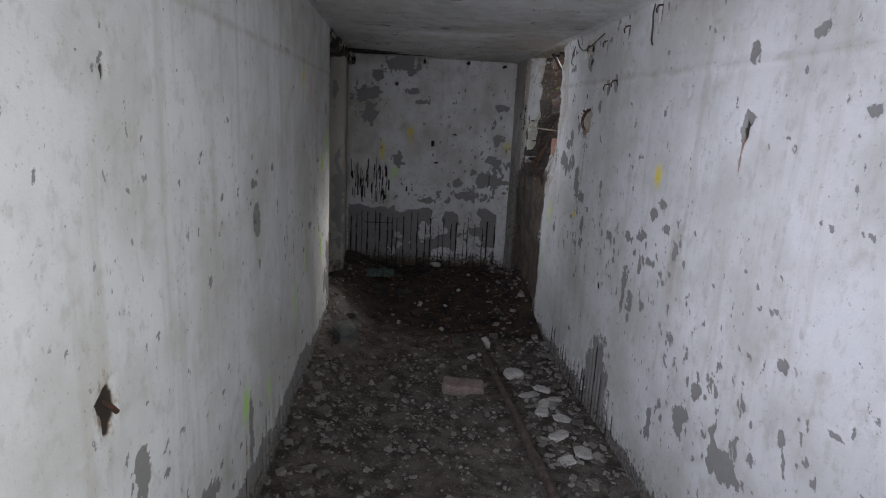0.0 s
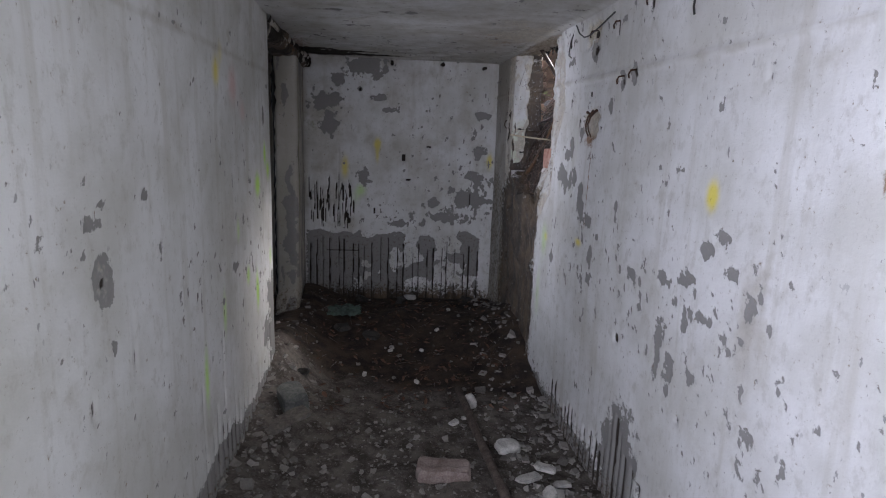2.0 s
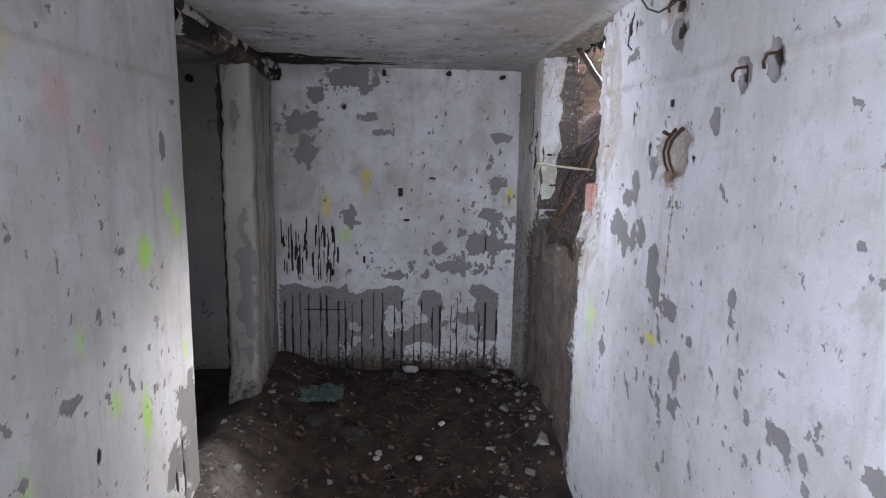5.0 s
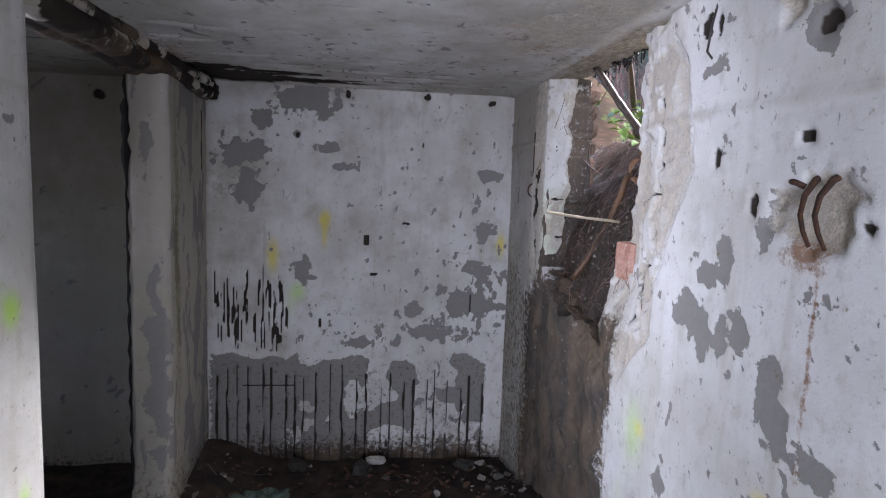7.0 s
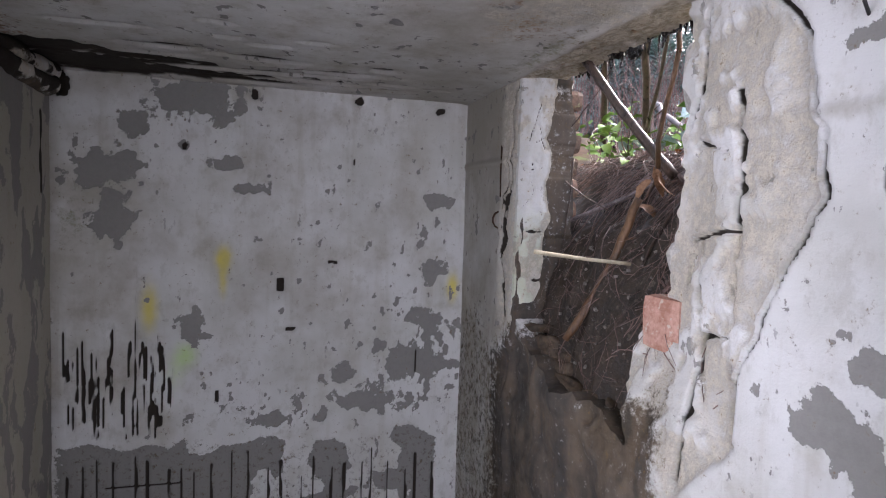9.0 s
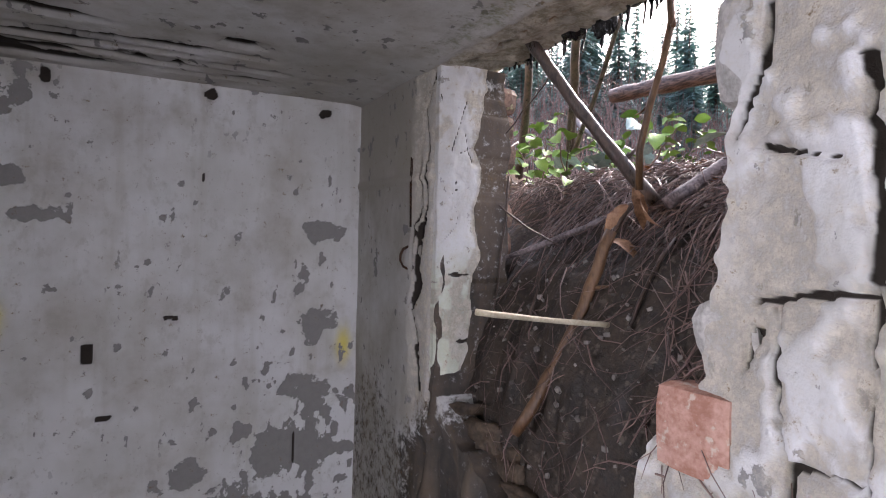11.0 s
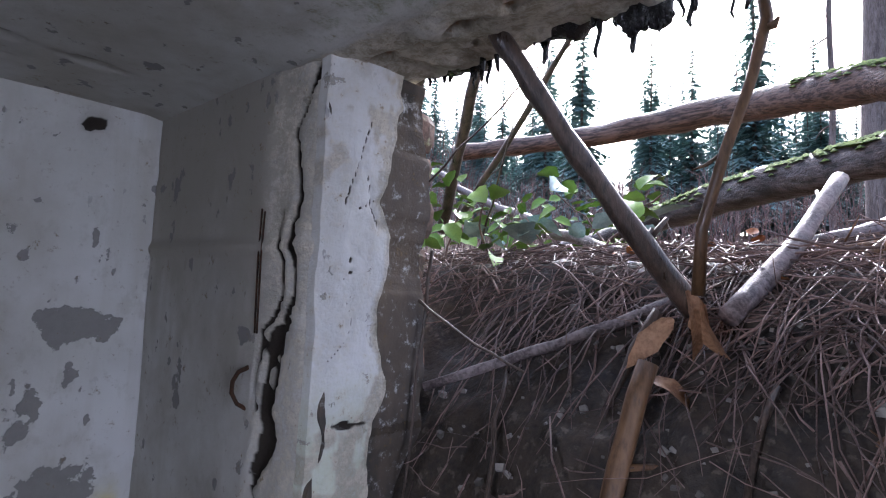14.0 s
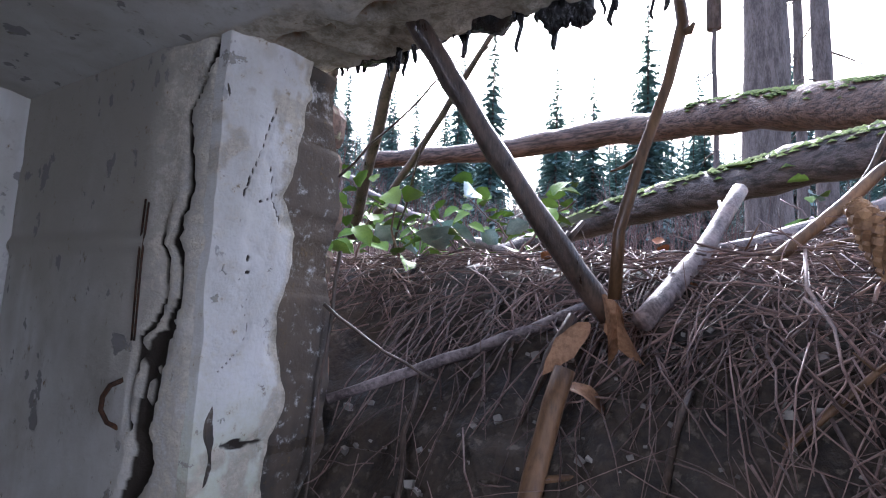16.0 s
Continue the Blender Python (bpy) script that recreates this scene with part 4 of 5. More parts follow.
# ---- ground outside ----
def ground_z(x, y):
    base = np.interp(x, [0.912, 0.928, 0.965, 1.06, 1.14, 1.20, 1.27, 1.5, 3.0, 6.0], [0.95, 1.25, 1.43, 1.63, 1.72, 1.80, 1.865, 1.90, 1.97, 2.06])
    d = np.sqrt((x - 0.9) ** 2 + (y - 4.9) ** 2)
    rise = 0.135 * np.clip(d - 5, 0, 45) + 0.02 * np.clip(d - 50, 0, 150)
    near = ramp(1.6 - d, 0, 0.4)
    rise = rise + 1.05 * np.exp(-((x - 1.75) / 0.75) ** 2 - ((y - 8.4) / 1.3) ** 2)
    return base + np.where(x > 0, rise, 0.3 * rise) + 0.06 * near * (fbm(x * 9, y * 9, 151) - 0.5) + (0.10 + 0.03 * np.clip(d - 4, 0, 20)) * (fbm(x * 0.7, y * 0.7, 153) - 0.5) * ramp(d, 1.2, 3)


def bank_place(x, y):
    steep = (1 - ramp(x, 1.15, 1.30))
    lump = 0.05 * (fbm(y * 9, x * 9 + 4, 155) - 0.35) + 0.02 * (fbm(y * 34, x * 34, 157, 3) - 0.5)
    return x + steep * lump, y, ground_z(x, y) + (1 - steep) * 0.02 * (fbm(x * 25, y * 25, 159, 3) - 0.5) * ramp(1.5 - x, 0, 0.1)


structure("ground_bank", sheet("ground_bank", np.concatenate([np.arange(0.912, 1.3, 0.006), np.linspace(1.3, 1.5, 16)]), np.arange(4.0, 5.901, 0.010), bank_place, {}, SOIL),
          "steep bank of damp root-filled soil", "earth bank")
gx = np.concatenate([[-400, -150, -60, -25, -10, -5], np.linspace(-2.8, 1.1, 6), [1.3], np.arange(1.5, 8, 0.25), np.arange(8, 60, 2.0), [80, 120, 200, 400]])
gy = np.concatenate([[-400, -150, -60, -25, -10, -7], np.linspace(-4.4, 4.0, 8), np.linspace(4.0, 5.9, 9)[1:], [6.05], np.arange(6.3, 14, 0.3), np.arange(14, 60, 2.0), [80, 120, 200, 400]])
structure("ground", sheet("ground", gx, gy, lambda x, y: (x, y, ground_z(x, y)), {}, FOREST_FLOOR,
                          keep=lambda x, y: ~(((x < 1.1) & (x > -2.8) & (y > -4.4) & (y < 6.05)) | ((x < 1.5) & (x > -2.8) & (y > 4.0) & (y < 5.9)))), "forest floor of needles, moss and dead leaves", "ground")

# ---- masonry round the broken opening ----


def jamb_edge(z):
    return np.interp(z, [1.353, 1.42, 1.492, 1.6, 1.662, 1.70, 1.781, 1.86, 1.901, 1.943, 2.0, 2.079, 2.177], [.898, .93, .94, .933, .957, .95, .939, .953, .953, .933, .95, .962, .973]) + 0.014 * (fbm(z * 40, z * 0, 201, 4) - 0.5)


def jamb_hole(x, z):
    crack = any_of(seam(x, z, 0.893 + 0.25 * (z - 2.0), .0014, 1.88, 2.07, 31), seam(x, z, 0.915 - 0.3 * (z - 1.95), .0018, 1.90, 1.985, 33), seam(z, x, 1.935 + 0.5 * (x - 0.9), .0012, .885, .935, 35),
                   seam(x, z, 0.872 + 0.02 * np.sin(z * 40), .0008, 1.70, 1.86, 37), seam(z, x, 1.80 + 0.04 * np.sin(x * 60), .0008, .85, .93, 39))
    dots = np.maximum(blob(x, z, .886, 1.853, .006, .004, 1, .5, 60), blob(x, z, .888, 1.835, .004, .003, 2, .5, 60))
    return any_of(crack, dots, 0.8 * blob(x, z, .90, 1.62, .03, .008, 3, .8, 40), 0.8 * blob(x, z, .92, 1.45, .03, .006, 5, .8, 40))


JAMB = {"raw": lambda x, z: any_of(0.30 + 0 * x, 0.8 * ramp(x - jamb_edge(z), -0.02, 0.0), 0.65 * ramp(fbm(x * 20, z * 14, 207), .52, .62)), "hole": jamb_hole,
        "green": lambda x, z: 0.28 * (1 - ramp(z, 1.55, 1.85)), "peel": lambda x, z: 0.5 * flakes(x, z, 0.4 + 0 * x, 209, 30, 25)}
structure("trim_jamb", sheet("trim_jamb", np.arange(0.842, 1.0, 0.004), np.arange(1.33, 2.152, 0.005),
                             lambda x, z: (x, 5.203 + 0.020 * (1 - ramp(x, 0.84, 0.875)) + 0.016 * (fbm(x * 16, z * 16, 203) - 0.5) + 0.008 * jamb_hole(x, z) + 0.006 * flakes(x, z, 0.5 + 0 * x, 209, 22, 16), z), JAMB, PLASTER,
                             keep=lambda x, z: (x < jamb_edge(z)) & (z > 1.345 + 0.05 * np.abs(x - 0.86) * 5 + 0.03 * fbm(x * 30, x * 0, 211)), back=(0, 0.022, 0)),
          "pale plastered edge of the broken opening", "jamb")

for i in range(6):
    z = 1.70 + 0.079 * i
    b = part("brick", block_bm(0.095, 0.12, 0.070, i, 0.004, 0.006), OLD_BRICK, wall_broken)
    b.matrix_world = pose(1.036 + 0.008 * (i % 2), 5.298 + 0.006 * ((i * 7) % 3), z, 0, 0, 3 * ((i % 3) - 1))
pink = part("brick", block_bm(0.13, 0.125, 0.128, 31, 0.002, 0.004), BRICK, wall_broken, "pale pink brick in the broken edge")
pink.matrix_world = pose(0.985, 4.514, 1.428, 0, 0, 6)
for i, (y, z, sy, sz) in enumerate(((4.50, 1.575, .11, .10), (4.56, 1.33, .12, .10), (4.47, 1.76, .08, .17), (4.49, 1.99, .09, .17), (4.60, 1.21, .13, .11))):
    b = part("block", block_bm(0.14, sy, sz, 40 + i, 0.008, 0.010), PALE_STONE, wall_broken)
    b.matrix_world = pose(1.015, y - 0.02, z, 2, 0, 4)

for i, (y, z, sy, sz) in enumerate(((5.19, 1.29, .08, .05), (5.10, 1.25, .09, .06), (5.00, 1.20, .08, .06), (4.90, 1.17, .09, .05), (4.80, 1.16, .08, .06), (4.70, 1.14, .08, .05), (5.06, 1.13, .10, .07), (4.86, 1.07, .10, .07), (5.20, 1.18, .07, .06))):
    b = part("stone", stone_bm(.075, sy * 1.25, sz * (.6 + .25 * (i % 3)), 80 + i, .75, 3), MUDDY_STONE, wall_broken)
    b.matrix_world = pose(0.938 + .006 * (i % 3), y, z - .01, 9 * (i % 4) - 12, 7 * (i % 3), 13 * (i % 5) - 20)

tar = Strands()
rt = random.Random(7)
n = 60
tar.add([(1.035 + 0.006 * rt.uniform(-1, 1), 4.40 + 0.88 * i / n, 2.196 + 0.006 * rt.uniform(-1, 1) + 0.02 * max(0, i / n - 0.75)) for i in range(n + 1)],
        [0.030 * rt.uniform(0.6, 1.2) for i in range(n + 1)], 8)
for k in range(70):
    y, long = rt.uniform(4.40, 5.26), abs(rt.gauss(0, 0.018)) + 0.012
    x, z = 1.035 + rt.uniform(-0.014, 0.014), 2.182 + 0.02 * max(0, (y - 5.06) / 0.2)
    r = rt.uniform(0.002, 0.006)
    tar.add([(x, y, z), (x + rt.uniform(-.003, .003), y + rt.uniform(-.004, .004), z - long * 0.5), (x, y + rt.uniform(-.004, .004), z - long), (x, y, z - long - 0.008)], [r * 1.8, r * 0.8, r * 0.75, r * 0.4], 6)
for k in range(26):
    y = 4.835 + rt.uniform(-0.028, 0.028)
    tar.add([(1.03 + rt.uniform(-.01, .01), y, 2.185), (1.03, y + rt.uniform(-.008, .008), 2.16), (1.03, y + rt.uniform(-.01, .01), 2.135 + rt.uniform(0, .015))], [0.010, 0.008, 0.004], 6)
structure("trim_roof_tar", tar.mesh("trim_roof_tar", TAR), "black dripping tar along the roof edge", "tar")

# ---- iron, wires ----


def iron(name, label, category, runs, radius, mat_used, sides=7):
    st = Strands()
    for pts in runs:
        st.add(pts, rough_radii(len(pts), radius, radius, len(pts), 0.1), sides)
    return tagged(new(name, st.mesh(name, mat_used)), label, category)


def flat_bar(points, wide, thick):
    """A hammered flat iron bar, tapered to its lower end."""
    st, n = Strands(), len(points)
    st.add(points, [wide * (1 - 0.45 * i / (n - 1)) for i in range(n)], 8)
    me = st.mesh("bent_rebar", RUST)
    for k, v in enumerate(me.vertices):
        c = Vector(points[k // 8])
        v.co.x = c.x + (v.co.x - c.x) * thick
    return tagged(new("bent_rebar", me), "rusty flat iron bar hanging bent in a broken wall niche", "rebar", "bars in the wall niche")


flat_bar([(0.935, 3.672, 1.70), (0.905, 3.672, 1.685), (0.882, 3.668, 1.655), (0.872, 3.662, 1.62), (0.874, 3.654, 1.59), (0.884, 3.648, 1.563)], 0.0085, 0.55)
flat_bar([(0.935, 3.628, 1.70), (0.905, 3.630, 1.685), (0.880, 3.628, 1.655), (0.868, 3.622, 1.62), (0.872, 3.615, 1.59), (0.884, 3.610, 1.560)], 0.0085, 0.55)
iron("bent_rebar", "short rusty bar end across a broken wall niche", "rebar", [[(0.93, 3.73, 1.685), (0.893, 3.72, 1.682), (0.888, 3.70, 1.68), (0.90, 3.69, 1.672)]], 0.006, RUST)
for i, (y, z) in enumerate(((3.33, 1.80), (3.21, 1.813), (3.42, 2.04), (3.10, 2.07), (2.72, 2.10), (3.72, 2.05))):
    iron("wall_hook", "short rusty iron hook stuck in a whitewashed wall", "hook",
         [[(0.925, y, z + 0.02), (0.888, y + 0.003, z + 0.014), (0.880, y + 0.004, z - 0.002), (0.884, y + 0.004, z - 0.018)]], 0.0038, RUST)
wire = [(0.895, 3.46, 2.10), (0.87, 3.55, 2.06), (0.86, 3.66, 2.035), (0.865, 3.76, 2.04), (0.87, 3.86, 2.075), (0.88, 3.95, 2.13)]
iron("hanging_wire", "thin dark wire sagging below the ceiling edge", "wire", [wire], 0.0035, CABLE)
iron("hanging_wire", "thin dark wire curling down a whitewashed wall", "wire", [[(0.895, 2.78, 2.13), (0.875, 2.74, 2.08), (0.872, 2.72, 2.02), (0.88, 2.74, 1.97), (0.90, 2.77, 1.955)]], 0.0035, CABLE)
iron("hanging_wire", "thin dark wire curling down a whitewashed wall", "wire", [[(0.895, 4.02, 2.12), (0.87, 4.0, 2.05), (0.868, 4.01, 1.99), (0.895, 4.02, 1.97)]], 0.003, CABLE)
iron("wall_rod", "two thin rusty rods exposed in cracked plaster", "rod", [[(0.824, 5.354, 1.93), (0.822, 5.352, 1.85), (0.823, 5.348, 1.74)], [(0.824, 5.345, 1.925), (0.822, 5.344, 1.85), (0.823, 5.341, 1.74)]], 0.0015, RUST)
iron("wall_hook", "curved rusty iron hook on a cracked wall", "hook", [[(0.826, 5.362, 1.688), (0.816, 5.375, 1.68), (0.812, 5.383, 1.665), (0.812, 5.384, 1.648), (0.818, 5.376, 1.632), (0.828, 5.362, 1.625)]], 0.0035, RUST)
iron("iron_stub", "bent rusty iron strap in a wall hole", "strap", [[(-0.765, 1.135, 1.02), (-0.745, 1.145, 1.0), (-0.735, 1.16, 0.975)]], 0.006, RUST)



# ---- rubble on the floor ----


def fz(x, y):
    return float(floor_z(np.array([x]), np.array([y]))[0])


def loose(name, label, category, bm, mat_used, x, y, lift, rx=0, ry=0, rz=0, group=""):
    me = bpy.data.meshes.new(name)
    bm.to_mesh(me)
    bm.free()
    me.materials.append(mat_used)
    ob = tagged(new(name, me), label, category, group)
    ob.matrix_world = pose(x, y, fz(x, y) + lift, rx, ry, rz)
    return ob


loose("white_stone", "rounded pale stone lying on the rubble floor", "stone", stone_bm(.105, .075, .04, 1, .2, 3), PALE_STONE, .55, 3.52, .025, 12, 6, 20)
loose("white_stone", "upright pale stone beside a rusty pipe", "stone", stone_bm(.045, .07, .045, 2, .25, 3), PALE_STONE, .42, 3.98, .03, 35, 0, 30)
for i, (x, y, sx, sy, rz) in enumerate(((.60, 3.28, .10, .06, 20), (.70, 3.36, .09, .05, -30), (.66, 3.12, .08, .05, 50), (.74, 3.20, .07, .05, 10), (.62, 3.02, .07, .06, 70), (.72, 2.96, .08, .05, -15), (.66, 2.78, .10, .06, 35), (.74, 2.62, .09, .07, 80), (.64, 2.55, .07, .05, 12), (.42, 3.62, .05, .04, 0), (.30, 3.78, .05, .035, 40))):
    loose("plaster_slab", "flat broken slab of pale plaster on rubble", "plaster piece", stone_bm(sx, sy, .018, 10 + i, .3, 2), PALE_STONE, x, y, .012, 8 * ((i % 3) - 1), 9 * ((i % 2) - .5), rz, "broken plaster slabs")
loose("fallen_brick", "dusty pinkish brick lying flat in rubble", "brick", block_bm(.25, .13, .07, 3, .008, .012), mottled("dusty_brick", (.17, .12, .10), (.33, .27, .24), 20), .20, 3.30, .025, 4, 3, -4)
loose("concrete_block", "small dirty concrete block in rubble", "block", block_bm(.14, .16, .17, 5, .006, .01), mottled("dirty_concrete", (.07, .075, .07), (.20, .20, .18), 12), -.57, 3.78, .05, 6, -8, 25)
loose("grey_board", "short weathered board lying against rubble", "board", block_bm(.30, .10, .02, 6, .004, .004), mottled("dusty_board", (.07, .06, .05), (.18, .16, .14), 12), -.60, 3.60, .03, 6, -10, 40)
for i, (x, y, sx, sy, sz) in enumerate(((-.19, 4.94, .10, .07, .05), (-.41, 5.05, .09, .07, .045), (.04, 5.62, .11, .07, .06), (-.30, 5.68, .10, .06, .05), (.60, 5.64, .08, .06, .05), (-.58, 4.19, .07, .05, .03))):
    loose("rubble_lump", "dark damp angular lump of rubble half sunk in dirt", "rubble lump", stone_bm(sx, sy, sz, 21 + i, .55, 2), DARK_STONE, x, y, .008, 9 * i, 7, 37 * i, "dark rubble lumps")
loose("plaster_slab", "pale plaster slab leaning against the end wall", "plaster piece", stone_bm(.09, .03, .035, 71, .3, 2), PALE_STONE, .12, 5.70, .03, 10, 4, 6, "broken plaster slabs")
for i, (x, y) in enumerate(((-.04, 4.79), (.17, 4.74), (.36, 3.84), (-.05, 4.75), (.30, 5.0), (-.22, 4.45), (.42, 5.35), (.12, 4.35))):
    loose("white_stone", "small pale stone on dark dirt", "stone", stone_bm(.03, .022, .018, 60 + i, .3, 2), PALE_STONE, x, y, .012, 10, 20, 50 * i)

bm = bmesh.new()
bmesh.ops.create_grid(bm, x_segments=16, y_segments=12, size=1.0)
for v in bm.verts:
    n1 = noise.noise(Vector((v.co.x * 2.2, v.co.y * 2.2, 3)))
    v.co = Vector((v.co.x * 0.13 * (1 + 0.3 * n1), v.co.y * 0.08, 0.035 * n1 + 0.015 * noise.noise(v.co * 7)))
bmesh.ops.solidify(bm, geom=bm.faces[:], thickness=0.003)
loose("plastic_sheet", "crumpled dirty green plastic sheet on the floor", "plastic sheet", bm, GREEN_SHEET, -.42, 5.28, .045, 12, 0, 8)

pipe = Strands()
pts = bent((.36, 4.12, fz(.36, 4.12) + .045), (.52, 1.95, fz(.52, 1.95) + .03), .006, 12, 4)
pipe.add(pts, rough_radii(12, .021, .026, 6, .05), 10)
tagged(new("rusty_pipe", pipe.mesh("rusty_pipe", mottled("rusty_dusty_pipe", (.045, .032, .024), (.15, .12, .10), 26, (.7, .95), .003))), "long dusty rusty pipe lying on the floor", "pipe")

rr = random.Random(11)
verts, faces = [], []


def chip(x, y, z, sx, sy, sz, spin, tilt):
    first = len(verts)
    rot = Euler((tilt * rr.uniform(-1, 1), tilt * rr.uniform(-1, 1), spin)).to_matrix()
    for c in ((-1, -1, -1), (1, -1, -1), (1, 1, -1), (-1, 1, -1), (-1, -1, 1), (1, -1, 1), (1, 1, 1), (-1, 1, 1)):
        verts.append(Vector((x, y, z)) + rot @ Vector((c[0] * sx * rr.uniform(.55, 1), c[1] * sy * rr.uniform(.55, 1), c[2] * sz * rr.uniform(.6, 1))))
    for f in ((3, 2, 1, 0), (4, 5, 6, 7), (0, 1, 5, 4), (1, 2, 6, 5), (2, 3, 7, 6), (3, 0, 4, 7)):
        faces.append(tuple(first + k for k in f))


spots = []
while len(spots) < 3300:
    x, y = rr.uniform(-.86, .90), 1.2 + 4.5 * rr.random() ** 1.15
    pale = 0.25 + 0.75 * math.exp(-((y - 3.1) / 0.9) ** 2) if y < 4.2 else 0.07
    if rr.random() < pale + 0.25 * (abs(x) > .55) and (y < 4.2 or x > -.72 or rr.random() < .4):
        spots.append((x, y))
heights = floor_z(np.array([p[0] for p in spots]), np.array([p[1] for p in spots]))
for (x, y), z in zip(spots, heights):
    s = min(0.040, 0.003 + abs(rr.gauss(0, .007)) * (1.7 if abs(x) > .5 else 1.0))
    chip(x, y, z + s * 0.15, s, s * rr.uniform(.5, 1), s * rr.uniform(.2, .55), rr.uniform(0, 6.3), 0.5)
tagged(new("rubble", mesh_from("rubble", verts, faces, CHIPS, False)), "scattered chips of plaster, stone and brick", "rubble", kind="stuff")

st = Strands()
for k in range(80):
    x, y = rr.uniform(-.7, .85), rr.uniform(3.4, 5.6)
    ang, long = rr.uniform(0, 6.3), rr.uniform(.04, .16)
    x2, y2 = min(max(x + math.cos(ang) * long, -.7), .82), min(y + math.sin(ang) * long, 5.7)
    st.add(bent((x, y, fz(x, y) + .008), (x2, y2, fz(x2, y2) + .014), .06, 4, k), [.0025, .003, .0025, .0015], 4)
vs, fs = [], []
for k in range(520):
    x, y = rr.gauss(.15, .42), rr.uniform(3.9, 5.65)
    if not -.68 < x < .78:
        continue
    z, a, w, tilt = fz(x, y) + .010, rr.uniform(0, 6.3), rr.uniform(.008, .028), rr.uniform(-.5, .5)
    c, d = Vector((math.cos(a), math.sin(a), tilt)) * w, Vector((-math.sin(a), math.cos(a), rr.uniform(-.4, .4))) * w * rr.uniform(.35, .6)
    first, p = len(vs), Vector((x, y, z + .3 * w))
    vs += [p - c, p - c * .3 + d + Vector((0, 0, .004)), p + c * .5 + d * .8, p + c, p + c * .4 - d * .9 + Vector((0, 0, .003)), p - c * .4 - d, p + Vector((0, 0, -.004))]
    fs += [(first + q, first + (q + 1) % 6, first + 6) for q in range(6)]
tagged(new("leaf_litter", mesh_from("leaf_litter", vs, fs, mottled("wet_leaf_litter", (.025, .014, .009), (.17, .085, .05), 30, (.4, .8), .002, island=.7), False)), "wet brown leaf litter on the dark dirt", "leaf litter", kind="stuff")
tagged(new("floor_litter", st.mesh("floor_litter", DARK_BARK)), "broken twigs and straw in the dirt", "litter", kind="stuff")

# ---- sticks, roots and needles on the bank ----


def gz(x, y):
    return float(ground_z(np.array([x]), np.array([y]))[0])


def face_x(z):
    return float(np.interp(z, [0.95, 1.25, 1.43, 1.63, 1.72, 1.80, 1.865], [0.912, 0.928, 0.965, 1.06, 1.14, 1.20, 1.27]))


def twig(st, a, b, r, seed, shoots=0, kink=.035):
    """A stiff dead twig, slightly kinked, with short side shoots."""
    q = random.Random(seed)
    pts = bent(a, b, kink, 5, seed, .8)
    st.add(pts, [r, r * 1.05, r * .9, r * .8, r * .5], 4)
    along = (Vector(b) - Vector(a))
    for k in range(shoots):
        p = pts[q.randint(1, 3)]
        d = (along.normalized() + Vector((q.uniform(-1, 1), q.uniform(-1, 1), q.uniform(-.7, 1))) * .9).normalized() * along.length * q.uniform(.12, .4)
        st.add([p, p + d * .55 + Vector((0, 0, q.uniform(-.004, .006))), p + d], [r * .65, r * .5, r * .35], 4)


rb = random.Random(19)
st = Strands()
# mat of fine twigs along the rim
for k in range(2000):
    y, x = rb.uniform(4.02, 5.60), 1.17 + abs(rb.gauss(0, .22))
    if x > 2.3:
        continue
    ang, long = rb.gauss(1.4, .9), rb.uniform(.04, .20)
    x2, y2 = max(x + math.cos(ang) * long, 1.10), y + math.sin(ang) * long
    if y2 > 5.15 and min(x, x2) < 1.12:
        continue
    heap = 0.035
    a = (x, y, gz(x, y) + rb.uniform(0, heap))
    b = (x2, y2, gz(x2, y2) + rb.uniform(0, heap))
    twig(st, a, b, .0007 + .0016 * rb.random() ** 2, k, k % 3 == 0, .045)
# twigs and roots that hang over the rim
for k in range(190):
    y, z0 = rb.uniform(4.25, 5.19), rb.uniform(1.74, 1.87)
    z1 = z0 - rb.uniform(.03, .10) - .16 * rb.random() ** 3
    y1 = min(max(y + rb.gauss(0, .06), 4.2), 5.19)
    zm = z0 - .25 * (z0 - z1)
    st.add([(face_x(z0) + .03, y, z0 + .02), (face_x(zm) - rb.uniform(.005, .03), (y * 2 + y1) / 3, zm), (face_x((zm + z1) / 2) - rb.uniform(.0, .035), (y + y1 * 2) / 3 + rb.gauss(0, .008), (zm + z1) / 2), (face_x(z1) - rb.uniform(-.005, .02), y1, z1)],
           [.0012, .0013, .0010, .0005], 4)
# deep heap of stouter twigs beside the near edge
for k in range(820):
    top = rb.random() < .66
    y, z0 = 4.12 + (.66 if top else .52) * rb.random(), rb.uniform(1.42, 1.90)
    ang, long = rb.uniform(0, 6.3), rb.uniform(.05, .22)
    if top:
        x = rb.uniform(1.15, 1.75)
        lift = .015 + .13 * math.exp(-((y - 4.34) / .20) ** 2)
        x2, y2 = max(x + math.cos(ang) * long, 1.12), min(y + math.sin(ang) * long, 4.84)
        a, b = (x, y, gz(x, y) + rb.uniform(0, lift)), (x2, y2, gz(x2, y2) + rb.uniform(0, lift))
    else:
        y2, z2 = min(y + math.cos(ang) * long, 4.80), max(z0 + math.sin(ang) * long, 1.30)
        a, b = (face_x(z0) - rb.uniform(-.01, .05), y, z0), (face_x(min(z2, 1.865)) - rb.uniform(-.01, .045), y2, min(z2, 1.93))
    twig(st, a, b, .0009 + .0020 * rb.random() ** 2, k + 3000, 1 + k % 2, .05)
